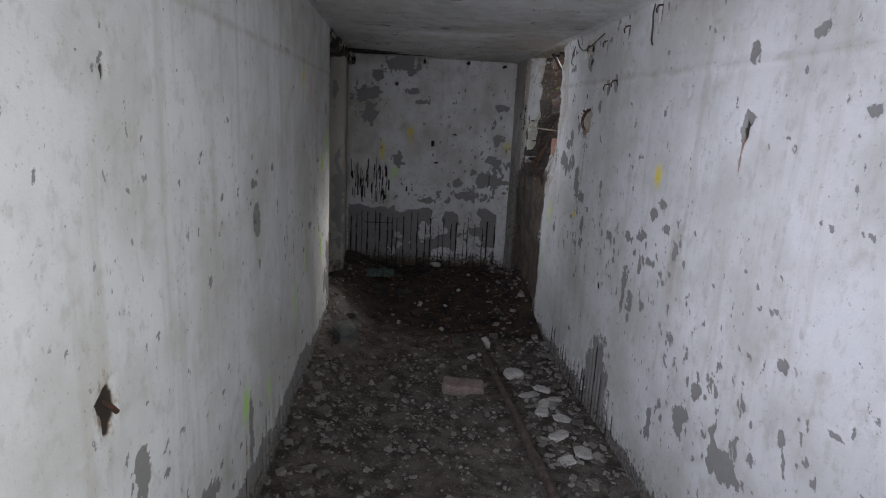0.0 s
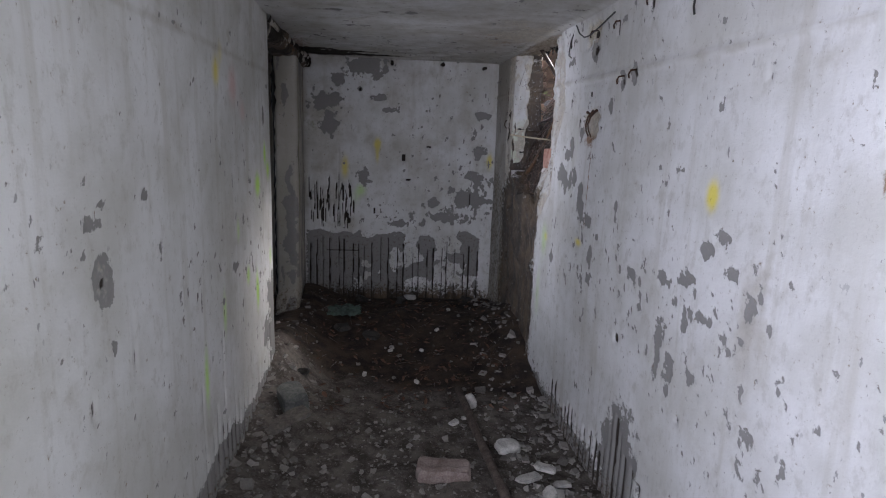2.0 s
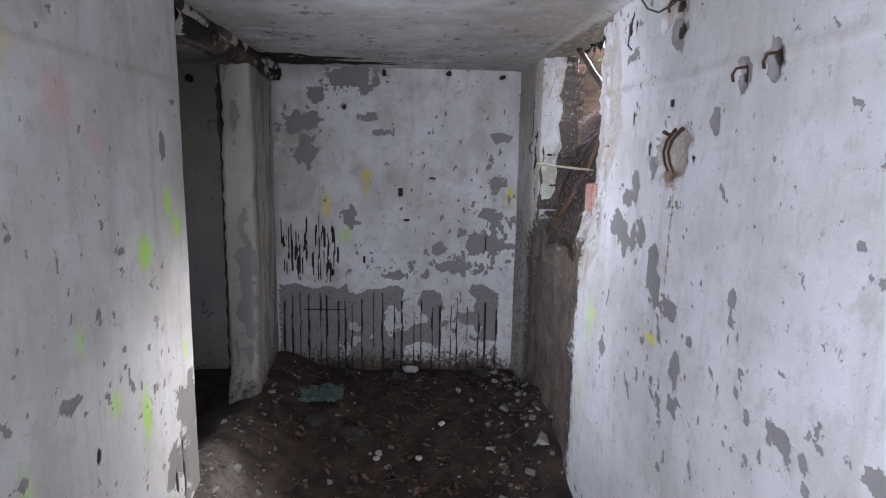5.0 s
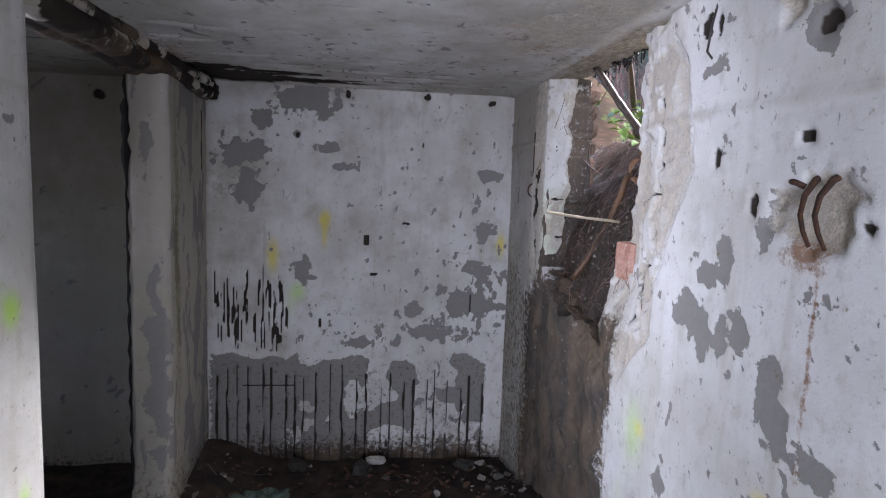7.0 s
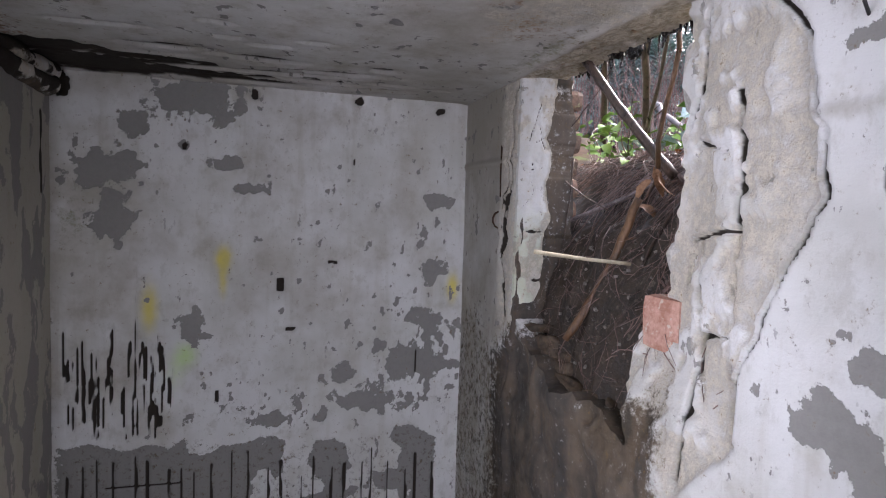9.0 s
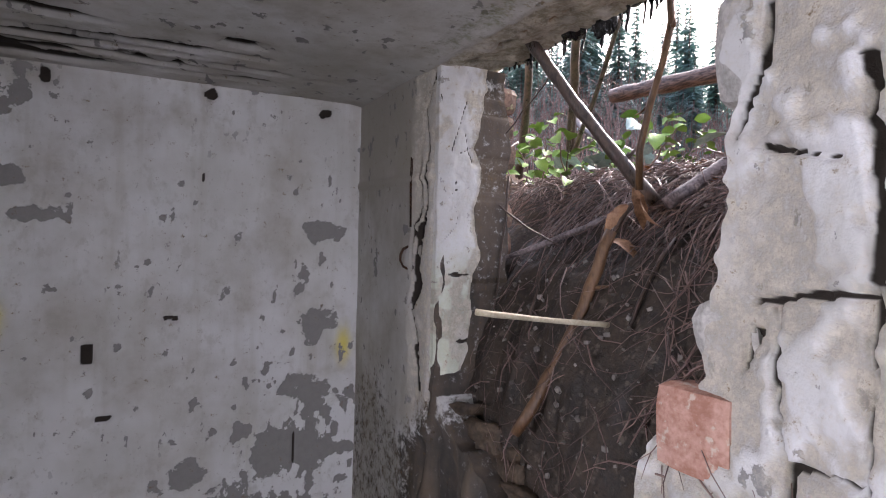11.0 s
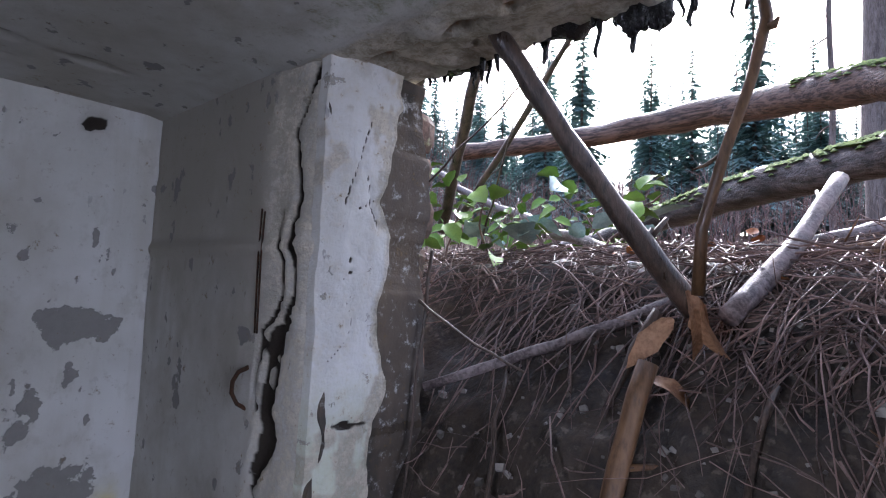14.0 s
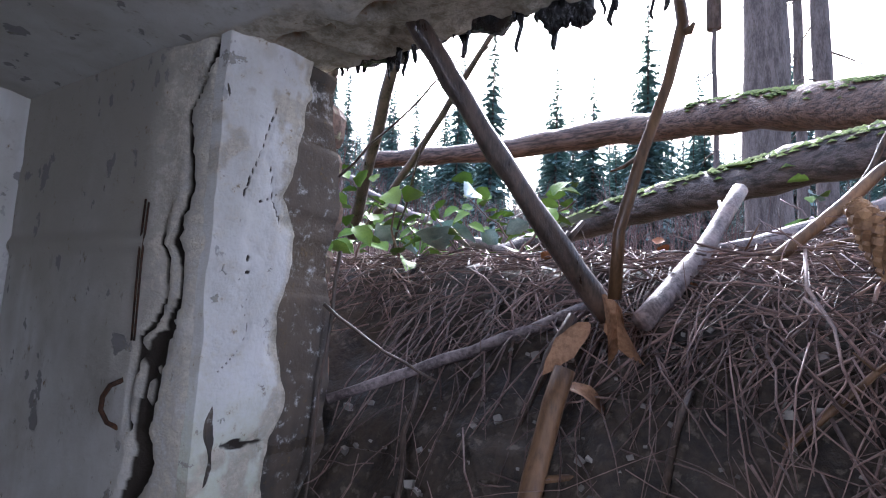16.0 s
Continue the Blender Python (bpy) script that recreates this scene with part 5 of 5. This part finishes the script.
# fine roots in the soil face
for k in range(280):
    y, z0 = rb.uniform(4.25, 5.2), rb.uniform(1.22, 1.80)
    z1, y1 = max(z0 - rb.uniform(-.04, .16), 1.15), min(max(y + rb.gauss(0, .09), 4.2), 5.19)
    r = .0005 + .0016 * rb.random() ** 3
    st.add(bent((face_x(z0) - .012, y, z0), (face_x(z1) - rb.uniform(0, .03), y1, z1), .10, 5, k + 6000), [r, r, r, r * .8, r * .5], 4)
tagged(new("twig_litter", st.mesh("twig_litter", TWIG)), "tangle of wet fallen twigs and roots", "twigs", kind="stuff")

verts, faces = [], []
for k in range(420):
    z, y = rb.uniform(1.2, 1.82), rb.uniform(4.25, 5.2)
    s = .0025 + .006 * rb.random() ** 3
    chip(face_x(z) - .002, y, z, s * .6, s, s * rb.uniform(.5, 1), rb.uniform(-.4, .4), .6)
tagged(new("embedded_pebbles", mesh_from("embedded_pebbles", verts, faces, mottled("muddy_pebbles", (.030, .024, .018), (.30, .28, .25), 40, (.4, .8), .003, island=.8), False)), "small pale pebbles stuck in the soil bank", "pebbles", kind="stuff")


def stick(name, label, category, a, b, r0, r1, mat_used, bow=.03, n=10, seed=0, sides=9, group="", stubs=0):
    st = Strands()
    pts = bent(a, b, bow, n, seed, 0.18)
    st.add(pts, rough_radii(n, r0, r1, seed, .10), sides)
    if not stubs:
        return tagged(new(name, st.mesh(name, mat_used)), label, category, group)
    ob = thing(name, label, category, group)
    child("stem", st.mesh("stem", mat_used), ob)
    r = random.Random(seed + 99)
    for k in range(stubs):
        twig, p = Strands(), pts[r.randint(1, n - 2)]
        d = Vector((r.uniform(-1, 1), r.uniform(-1, 1), r.uniform(0, 1))).normalized() * r.uniform(.015, .07)
        twig.add([p, p + d * .5, p + d], [min(r0, r1) * .45, min(r0, r1) * .35, min(r0, r1) * .25], 5)
        child("side_twig", twig.mesh("side_twig", mat_used), ob)
    return ob


stick("leaning_branch", "wet dark branch leaning from the bank to the roof edge", "branch", (1.185, 4.835, 1.80), (0.965, 5.03, 2.185), .0165, .0135, DARK_BARK, .012, 14, 3, 10, stubs=5)
stick("brown_root", "thick peeled brown root hanging down the bank", "root", (1.075, 4.85, 1.735), (0.895, 4.925, 1.30), .0125, .012, TAN_BARK, .04, 12, 5, 10, stubs=2)
stick("pale_stick", "pale stripped stick sticking out of the bank", "stick", (.742, 4.838, 1.573), (1.02, 4.79, 1.545), .006, .0055, PALE_WOOD, .02, 8, 6, 7)
stick("flaky_branch", "flaking grey branch lying across the bank face", "branch", (1.035, 5.195, 1.665), (1.21, 4.87, 1.815), .0075, .010, GREY_BARK, .03, 10, 7, 8, stubs=3)
sapling = thing("bent_sapling", "slender bent brown sapling rising from the bank", "sapling")
sap, sap_twig, sap_knot = Strands(), Strands(), Strands()
sap.add([(1.10, 4.80, 1.82), (1.09, 4.792, 1.90), (1.088, 4.765, 1.99), (1.09, 4.737, 2.07), (1.09, 4.720, 2.14), (1.09, 4.726, 2.19), (1.10, 4.735, 2.32)], [.0085, .0075, .007, .0065, .0075, .007, .006], 8)
sap_knot.add([(1.09, 4.720, 2.13), (1.087, 4.712, 2.128), (1.085, 4.706, 2.136)], [.005, .0055, .002], 6)
sap_twig.add([(1.088, 4.765, 1.99), (1.084, 4.785, 1.975), (1.08, 4.80, 1.97)], [.003, .0025, .001], 5)
child("stem", sap.mesh("stem", TAN_BARK), sapling)
child("knot", sap_knot.mesh("knot", TAN_BARK), sapling)
child("side_twig", sap_twig.mesh("side_twig", TAN_BARK), sapling)
stick("hanging_root", "thin dark root hanging beside the plastered edge", "root", (1.03, 5.185, 1.88), (0.99, 5.185, 1.50), .0035, .002, DARK_BARK, .05, 10, 61, 6)
stick("hanging_root", "thin dark root slanting across the bank face", "root", (1.0, 5.18, 1.80), (1.10, 5.05, 1.70), .0028, .002, DARK_BARK, .06, 8, 62, 6)
stick("thin_twig", "thin bare twig arching over the opening", "twig", (1.02, 5.19, 1.99), (1.06, 5.0, 2.16), .0022, .0012, DARK_BARK, .08, 9, 63, 5)
stick("thin_twig", "thin bare twig rising behind the leaning branch", "twig", (1.35, 5.35, 1.93), (1.28, 5.22, 2.16), .003, .0015, DARK_BARK, .06, 9, 64, 5)
stick("hanging_root", "dark root running down the soil", "root", (1.15, 4.87, 1.80), (1.06, 4.93, 1.55), .007, .005, DARK_BARK, .07, 10, 65, 7)
stick("hanging_root", "dark root running down the soil", "root", (1.12, 4.72, 1.72), (0.97, 4.80, 1.32), .005, .003, DARK_BARK, .07, 10, 66, 7)
stick("hanging_root", "dark root running down the soil", "root", (1.10, 5.08, 1.70), (0.96, 5.02, 1.36), .004, .003, DARK_BARK, .08, 10, 67, 7)
stick("mossy_branch", "long lichen-grey branch lying beyond the bank", "branch", (2.0, 6.16, 2.33), (1.50, 4.93, 1.87), .013, .017, GREY_BARK, .04, 14, 8, 8, stubs=4)
stick("crossing_branch", "thin dark branch leaning over the undergrowth", "branch", (1.62, 5.66, 2.05), (1.33, 5.10, 2.36), .011, .006, DARK_BARK, .02, 9, 9, 7, stubs=3)
stick("crossing_branch", "dark upright stick behind the leaning branch", "branch", (1.80, 5.90, 2.05), (1.44, 5.43, 2.50), .020, .014, DARK_BARK, .015, 8, 10, 8)
stick("crossing_branch", "dark upright stick beside the brick edge", "branch", (1.62, 6.02, 2.0), (1.30, 5.50, 2.42), .018, .014, DARK_BARK, .015, 8, 13, 8)
stick("grey_branch", "thick silvery grey branch propped on the twig heap", "branch", (1.165, 4.785, 1.795), (1.455, 4.708, 2.02), .0145, .0125, GREY_BARK, .02, 10, 11, 10, stubs=2)
stick("grey_branch", "silvery grey branch lying on the twig heap", "branch", (1.50, 4.75, 1.92), (2.05, 4.35, 2.16), .018, .018, GREY_BARK, .03, 10, 12, 9, stubs=2)
for i, (a, b, r) in enumerate((((1.32, 4.72, 1.84), (1.52, 4.36, 2.22), .011), ((1.40, 4.60, 1.85), (1.56, 4.28, 2.05), .007), ((1.24, 4.62, 1.80), (1.42, 4.40, 1.98), .008), ((1.5, 4.5, 1.9), (1.62, 4.30, 2.30), .008), ((1.30, 4.86, 1.84), (1.45, 4.52, 1.93), .006), ((1.16, 4.72, 1.66), (1.25, 4.42, 1.88), .006), ((1.12, 4.70, 1.60), (1.16, 4.50, 1.80), .005), ((1.9, 4.6, 2.0), (1.75, 4.42, 2.38), .007))):
    stick("brown_twig", "stout reddish brown dead twig on the heap", "twig", a, b, r, r * .7, TAN_BARK if i % 2 == 0 else DARK_BARK, .05, 9, 30 + i, 7, "dead twigs", 5)

# ---- fallen logs ----


def log(name, label, pts, r0, r1, mat_used, moss_from, moss_to, seed):
    ob = thing(name, label, "log")
    st, n = Strands(), 40
    path = [Vector(p) for p in pts]

    def on(t):
        q = t * (len(path) - 1)
        k = min(int(q), len(path) - 2)
        return path[k].lerp(path[k + 1], q - k)
    st.add([on(i / n) + Vector((0, 0, .012 * noise.noise(Vector((i * .3, seed, 0))))) for i in range(n + 1)], rough_radii(n + 1, r0, r1, seed, .05), 20)
    me = st.mesh(name + "_trunk", mat_used)
    for v in me.vertices:
        c = Vector(v.co)
        v.co = c + Vector((noise.noise(c * 9), noise.noise(c * 9 + Vector((5, 0, 0))), noise.noise(c * 9 + Vector((0, 5, 0))))) * .012
    child("trunk", me, ob)
    if moss_to > moss_from:
        r = random.Random(seed)
        vs, fs = [], []
        for k in range(900):
            t = r.uniform(moss_from, moss_to)
            c, rad = on(t), r0 + (r1 - r0) * t
            ang = r.gauss(0, .55)
            along = (on(min(t + .02, 1)) - on(max(t - .02, 0))).normalized()
            side = along.cross(Vector((0, 0, 1))).normalized()
            up = side.cross(along)
            p = c + (up * math.cos(ang) + side * math.sin(ang)) * rad
            s = r.uniform(.006, .016)
            first = len(vs)
            for q in range(6):
                a = q * math.pi / 3
                vs.append(p + along * math.cos(a) * s * 1.5 + side * math.sin(a) * s - up * .004)
            vs.append(p + up * s * .7)
            fs += [(first + q, first + (q + 1) % 6, first + 6) for q in range(6)]
        tagged(child("moss", mesh_from("moss", vs, fs, MOSS), ob, "bright green moss cushions"), kind="stuff")
    return ob


log("fallen_log", "weathered reddish fallen log with moss on one end", [(3.02, 6.98, 2.755), (3.17, 6.1, 2.75), (3.21, 5.45, 2.775), (3.0, 4.85, 2.70), (2.75, 4.45, 2.575), (2.45, 3.9, 2.48)], .048, .10, LOG_BARK, .52, .98, 3)
log("fallen_log", "wet brown fallen log with mossy upper side", [(2.86, 6.25, 2.05), (2.6, 5.62, 2.12), (2.40, 5.22, 2.185), (2.2, 4.72, 2.225), (2.02, 4.2, 2.27)], .042, .064, LOG_WET, .30, .95, 5)

# ---- leaves and cones ----


def leaf_mesh(name, long, wide, curl, mat_used, seed=0, cuts=7):
    vs, fs = [], []
    for i in range(cuts + 1):
        t = i / cuts
        w = wide * (math.sin(math.pi * min(1, t * .97 + .03)) ** .75) * (1 + .12 * math.sin(i * 2.4 + seed))
        z = curl * long * (t * t - .3 * t)
        for q in (-1, -.5, 0, .5, 1):
            vs.append((q * w, t * long, z + abs(q) * w * .35 + .04 * long * noise.noise(Vector((q * 2, t * 4, seed)))))
    for i in range(cuts):
        for q in range(4):
            a = i * 5 + q
            fs.append((a, a + 1, a + 6, a + 5))
    n = len(vs)
    vs += [(x, y, z - .0008) for x, y, z in vs]
    fs += [tuple(n + k for k in reversed(f)) for f in fs[:]]
    return mesh_from(name, vs, fs, mat_used)


GREEN = [leaf_mesh("leaf", .06, .021, -.25, LEAF, 1), leaf_mesh("leaf", .05, .019, .15, LEAF, 2), leaf_mesh("leaf", .07, .023, -.4, LEAF, 3)]
PALE_LEAVES = leaf_mesh("leaf", .08, .032, -.15, BLUE_LEAF, 4)


def bramble(base, tip, seed, count, blue=0.15):
    ob = thing("bramble", "bramble shoot with fresh green leaves on twiggy ground", "bramble", "brambles")
    st = Strands()
    pts = bent(base, tip, .16, 9, seed, .12)
    st.add(pts, rough_radii(9, .0035, .0018, seed), 5)
    child("stem", st.mesh("stem", TWIG), ob)
    r = random.Random(seed)
    for k in range(count):
        p = pts[r.randint(2, 8)] + Vector((r.uniform(-.05, .05), r.uniform(-.05, .05), r.uniform(-.02, .05)))
        lf = child("leaf", PALE_LEAVES if r.random() < blue else r.choice(GREEN), ob)
        lf.matrix_world = pose(*p, r.uniform(-35, 50), r.uniform(-45, 45), r.uniform(0, 360)) @ Matrix.Scale(r.uniform(.5, 1.05), 4)
    return ob


for i, (x, y, h, c) in enumerate(((1.42, 5.42, .16, 15), (1.55, 5.62, .20, 15), (1.36, 5.60, .14, 12), (1.62, 5.30, .14, 13), (1.78, 5.45, .18, 14), (1.50, 5.18, .10, 8), (1.95, 5.75, .22, 13), (1.70, 5.90, .25, 13), (2.05, 5.2, .16, 10), (1.85, 4.62, .20, 8), (1.62, 4.52, .18, 7), (2.2, 6.2, .3, 14), (1.45, 5.8, .22, 12), (1.34, 5.30, .12, 10), (1.44, 5.12, .12, 9), (1.58, 5.45, .22, 14), (1.7, 5.2, .18, 12), (1.3, 5.42, .12, 10), (2.1, 5.6, .25, 14), (1.45, 7.3, .4, 16), (1.75, 7.6, .45, 16), (1.55, 7.9, .4, 16), (1.9, 8.1, .45, 16), (1.35, 6.6, .3, 14), (1.6, 6.9, .35, 14))):
    bramble((x, y, gz(x, y)), (x + .12 * math.cos(i * 2.1), y + .16 * math.sin(i * 1.7), gz(x, y) + h), 200 + i, c)

for i, (x, y, z, rz) in enumerate(((1.50, 5.24, 1.96, 30), (1.46, 5.30, 1.94, 110), (1.62, 5.10, 2.0, 200))):
    ob = tagged(new("pale_leaf", PALE_LEAVES), "broad bluish pale leaf lying over twigs", "leaf", "pale leaves")
    ob.matrix_world = pose(x, y, z, 25, 10, rz) @ Matrix.Scale(1.3, 4)

DEAD = [leaf_mesh("dead_leaf", .065, .026, .5, DEAD_LEAF, 6), leaf_mesh("dead_leaf", .055, .022, -.5, DEAD_LEAF, 8)]
rl = random.Random(29)
for k in range(20):
    x, y = 1.24 + abs(rl.gauss(0, .30)), rl.uniform(4.5, 5.75)
    ob = tagged(new("dead_leaf", rl.choice(DEAD)), "curled orange dead leaf lying on twigs", "leaf", "fallen leaves")
    ob.matrix_world = pose(x, y, gz(x, y) + rl.uniform(.015, .035), rl.uniform(-22, 22), rl.uniform(-22, 22), rl.uniform(0, 360)) @ Matrix.Scale(rl.uniform(.35, .6), 4)
for i, (x, y, z, rx, ry, rz, s) in enumerate(((1.095, 4.812, 1.825, -78, 20, 150, 1.0), (1.10, 4.83, 1.79, -60, -40, 100, .9), (1.075, 4.85, 1.715, -20, 30, 200, .85), (1.105, 4.80, 1.815, -95, 0, 60, .9))):
    ob = tagged(new("oak_leaf", leaf_mesh("oak_leaf", .085, .014 + .002 * i, -.75, BROWN_LEAF, 10 + i)), "curled pale brown dead leaf hanging on a root", "leaf", "hanging leaves")
    ob.matrix_world = pose(x, y, z, rx, ry, rz) @ Matrix.Scale(s, 4)


def cone_mesh(seed, long=.12, wide=.019):
    r = random.Random(seed)
    vs, fs = [], []
    rows = 15
    for i in range(rows):
        t = i / (rows - 1)
        rad = wide * (math.sin(math.pi * (.12 + .80 * t)) ** .6)
        for k in range(9):
            a = 2 * math.pi * (k + .5 * (i % 2)) / 9
            d, s = Vector((math.cos(a), math.sin(a), 0)), Vector((-math.sin(a), math.cos(a), 0))
            c = Vector((0, 0, (t - .5) * long))
            first, w, h = len(vs), wide * .36, long / rows * 1.35
            vs += [c + d * rad * .55 - s * w, c + d * rad * .55 + s * w, c + d * rad * 1.06 + s * w * .75 + Vector((0, 0, h)), c + d * rad * 1.02 + Vector((0, 0, h * 1.45)), c + d * rad * 1.06 - s * w * .75 + Vector((0, 0, h)), c + d * rad * 1.12 + Vector((0, 0, h * .55))]
            fs += [(first, first + 1, first + 5), (first + 1, first + 2, first + 5), (first + 2, first + 3, first + 5), (first + 3, first + 4, first + 5), (first + 4, first, first + 5)]
    st = Strands()
    st.add([(0, 0, -long * .5), (0, 0, 0), (0, 0, long * .5)], [wide * .45, wide * .6, wide * .3], 8)
    n = len(vs)
    return mesh_from("spruce_cone", vs + st.verts, fs + [tuple(n + k for k in f) for f in st.faces], CONE, False)


cone = cone_mesh(1)
for i, (x, y, z, rx, ry, rz, s) in enumerate(((1.13, 4.535, 1.87, 155, 18, 40, 1.05), (1.16, 4.50, 1.93, 165, -10, 80, .9), (1.14, 4.60, 1.66, 50, 25, 20, 1.0), (1.10, 4.78, 1.60, 95, 10, 70, .8))):
    ob = tagged(new("spruce_cone", cone), "long brown spruce cone caught in twigs", "pine cone", "spruce cones")
    ob.matrix_world = pose(x, y, z, rx, ry, rz) @ Matrix.Scale(s, 4)

# ---- trees beyond ----


def crown_mesh(seed, height, width):
    r = random.Random(seed)
    vs, fs = [], []
    whorls = 44
    for i in range(whorls):
        t = .12 + .88 * i / whorls
        z, reach = height * t, .78 * width * (1 - t) ** .9 * r.uniform(.65, 1.15) + .12
        for k in range(11 if i < 30 else 7):
            a = r.uniform(0, 6.28)
            d, s = Vector((math.cos(a), math.sin(a), 0)), Vector((-math.sin(a), math.cos(a), 0))
            long, droop = reach * r.uniform(.65, 1.1), r.uniform(.25, .5)
            steps = 5
            for q in range(steps):
                u0, u1 = q / steps, (q + 1.25) / steps
                p0 = d * long * u0 + Vector((0, 0, z - droop * long * u0 * u0 * 1.2))
                p1 = d * long * min(u1, 1.05) + Vector((0, 0, z - droop * long * u1 * u1 * 1.2 + .08 * long * u1))
                w = .26 * long * (1.1 - u0) + .07
                for sgn in (-1, 1):
                    first = len(vs)
                    tip = (p0 + p1) / 2 + s * sgn * w * r.uniform(.7, 1.2) + d * w * .5 - Vector((0, 0, w * r.uniform(.4, .9)))
                    vs += [p0, p1, tip]
                    fs.append((first, first + 1, first + 2))
    for q in range(3):
        first = len(vs)
        a = q * 2.1
        vs += [Vector((.06 * math.cos(a), .06 * math.sin(a), height * .97)), Vector((-.06 * math.cos(a), -.06 * math.sin(a), height * .97)), Vector((0, 0, height * 1.04))]
        fs.append((first, first + 1, first + 2))
    return mesh_from("crown", vs, fs, HAZED_SPRUCE, False)


def tree(crown, height, radius, x, y, label, clear=0.0):
    ob = thing("spruce_tree", label, "tree", "distant spruces", pose(x, y, gz(x, y) - .2, 0, 0, (x * 37 + y * 91) % 360))
    st = Strands()
    st.add([(0, 0, 0), (0, 0, height * .3), (.03, 0, height * .7), (0, 0, height)], [radius, radius * .8, radius * .4, .02], 9)
    child("trunk", st.mesh("trunk", TRUNK), ob)
    c = child("crown", crown, ob)
    c.location.z = clear
    return ob


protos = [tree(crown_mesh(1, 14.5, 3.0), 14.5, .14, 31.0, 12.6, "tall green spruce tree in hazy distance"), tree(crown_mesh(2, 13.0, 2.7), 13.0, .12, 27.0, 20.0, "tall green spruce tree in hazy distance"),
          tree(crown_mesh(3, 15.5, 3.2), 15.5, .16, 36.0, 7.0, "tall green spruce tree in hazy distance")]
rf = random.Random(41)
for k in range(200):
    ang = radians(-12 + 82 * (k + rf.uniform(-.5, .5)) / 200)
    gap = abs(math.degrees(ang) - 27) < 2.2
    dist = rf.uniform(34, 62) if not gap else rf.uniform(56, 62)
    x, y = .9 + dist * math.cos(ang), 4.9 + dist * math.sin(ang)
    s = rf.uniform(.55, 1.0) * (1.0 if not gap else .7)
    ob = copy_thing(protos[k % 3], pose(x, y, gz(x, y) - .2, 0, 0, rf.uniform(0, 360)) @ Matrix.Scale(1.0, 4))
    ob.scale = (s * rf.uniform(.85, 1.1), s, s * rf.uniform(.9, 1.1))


def stem(x, y, radius, height, label):
    ob = thing("tree_trunk", label, "tree", "", pose(x, y, gz(x, y) - .15))
    st = Strands()
    n = 26
    st.add([(.03 * noise.noise(Vector((i * .4, x, 0))), .03 * noise.noise(Vector((0, i * .4, x))), height * i / n) for i in range(n + 1)], rough_radii(n + 1, radius * 1.1, radius * .6, int(x * 10), .04), 18)
    child("trunk", st.mesh("trunk", TRUNK), ob)
    r = random.Random(int(x * 100))
    for k in range(12):
        br = Strands()
        a, z = r.uniform(0, 6.28), r.uniform(.2, .95) * height
        d = Vector((math.cos(a), math.sin(a), -.15))
        br.add(bent(Vector((0, 0, z)) + d * radius * .6, Vector((0, 0, z)) + d * r.uniform(.3, 1.0), .06, 5, k), [.014, .011, .008, .006, .003], 5)
        child("branch", br.mesh("branch", TRUNK), ob)
    c = child("crown", protos[0].children[1].data, ob)
    c.matrix_world = pose(x, y, gz(x, y) + height - 4.5) @ Matrix.Scale(.7, 4)
    return ob


stem(5.50, 4.99, .165, 11, "thick grey-brown spruce trunk near the fallen logs")
stem(7.78, 4.62, .10, 11, "slender reddish spruce trunk at the forest edge")
stem(8.5, 5.83, .035, 8, "thin bare young trunk at the forest edge")
stem(9.5, 4.9, .07, 10, "slender reddish spruce trunk at the forest edge")

st, rs = Strands(), random.Random(53)
for k in range(950):
    ang, dist = radians(rs.uniform(-5, 72)), 3.4 + 22 * rs.random() ** 1.3
    x, y = .9 + dist * math.cos(ang), 4.9 + dist * math.sin(ang)
    h = rs.uniform(.5, 1.1) * (.5 + .10 * dist) * (1.5 if ang > radians(42) else 1.0)
    z = gz(x, y)
    top = (x + rs.gauss(0, .16) * h, y + rs.gauss(0, .16) * h, z + h)
    pts = bent((x, y, z - .05), top, .06, 6, k)
    r = .0022 + .0011 * dist * .5
    st.add(pts, [r, r * .9, r * .8, r * .65, r * .5, r * .3], 4, False)
    for q in range(3):
        p = pts[rs.randint(2, 4)]
        d = Vector((rs.uniform(-1, 1), rs.uniform(-1, 1), rs.uniform(.4, 1.4))).normalized() * h * rs.uniform(.15, .4)
        st.add([p, p + d * .5 + Vector((0, 0, .02)), p + d], [r * .6, r * .45, r * .25], 3, False)
tagged(new("bare_shrubs", st.mesh("bare_shrubs", SHRUB)), "reddish bare winter shrubs below the spruces", "shrubs", kind="stuff")
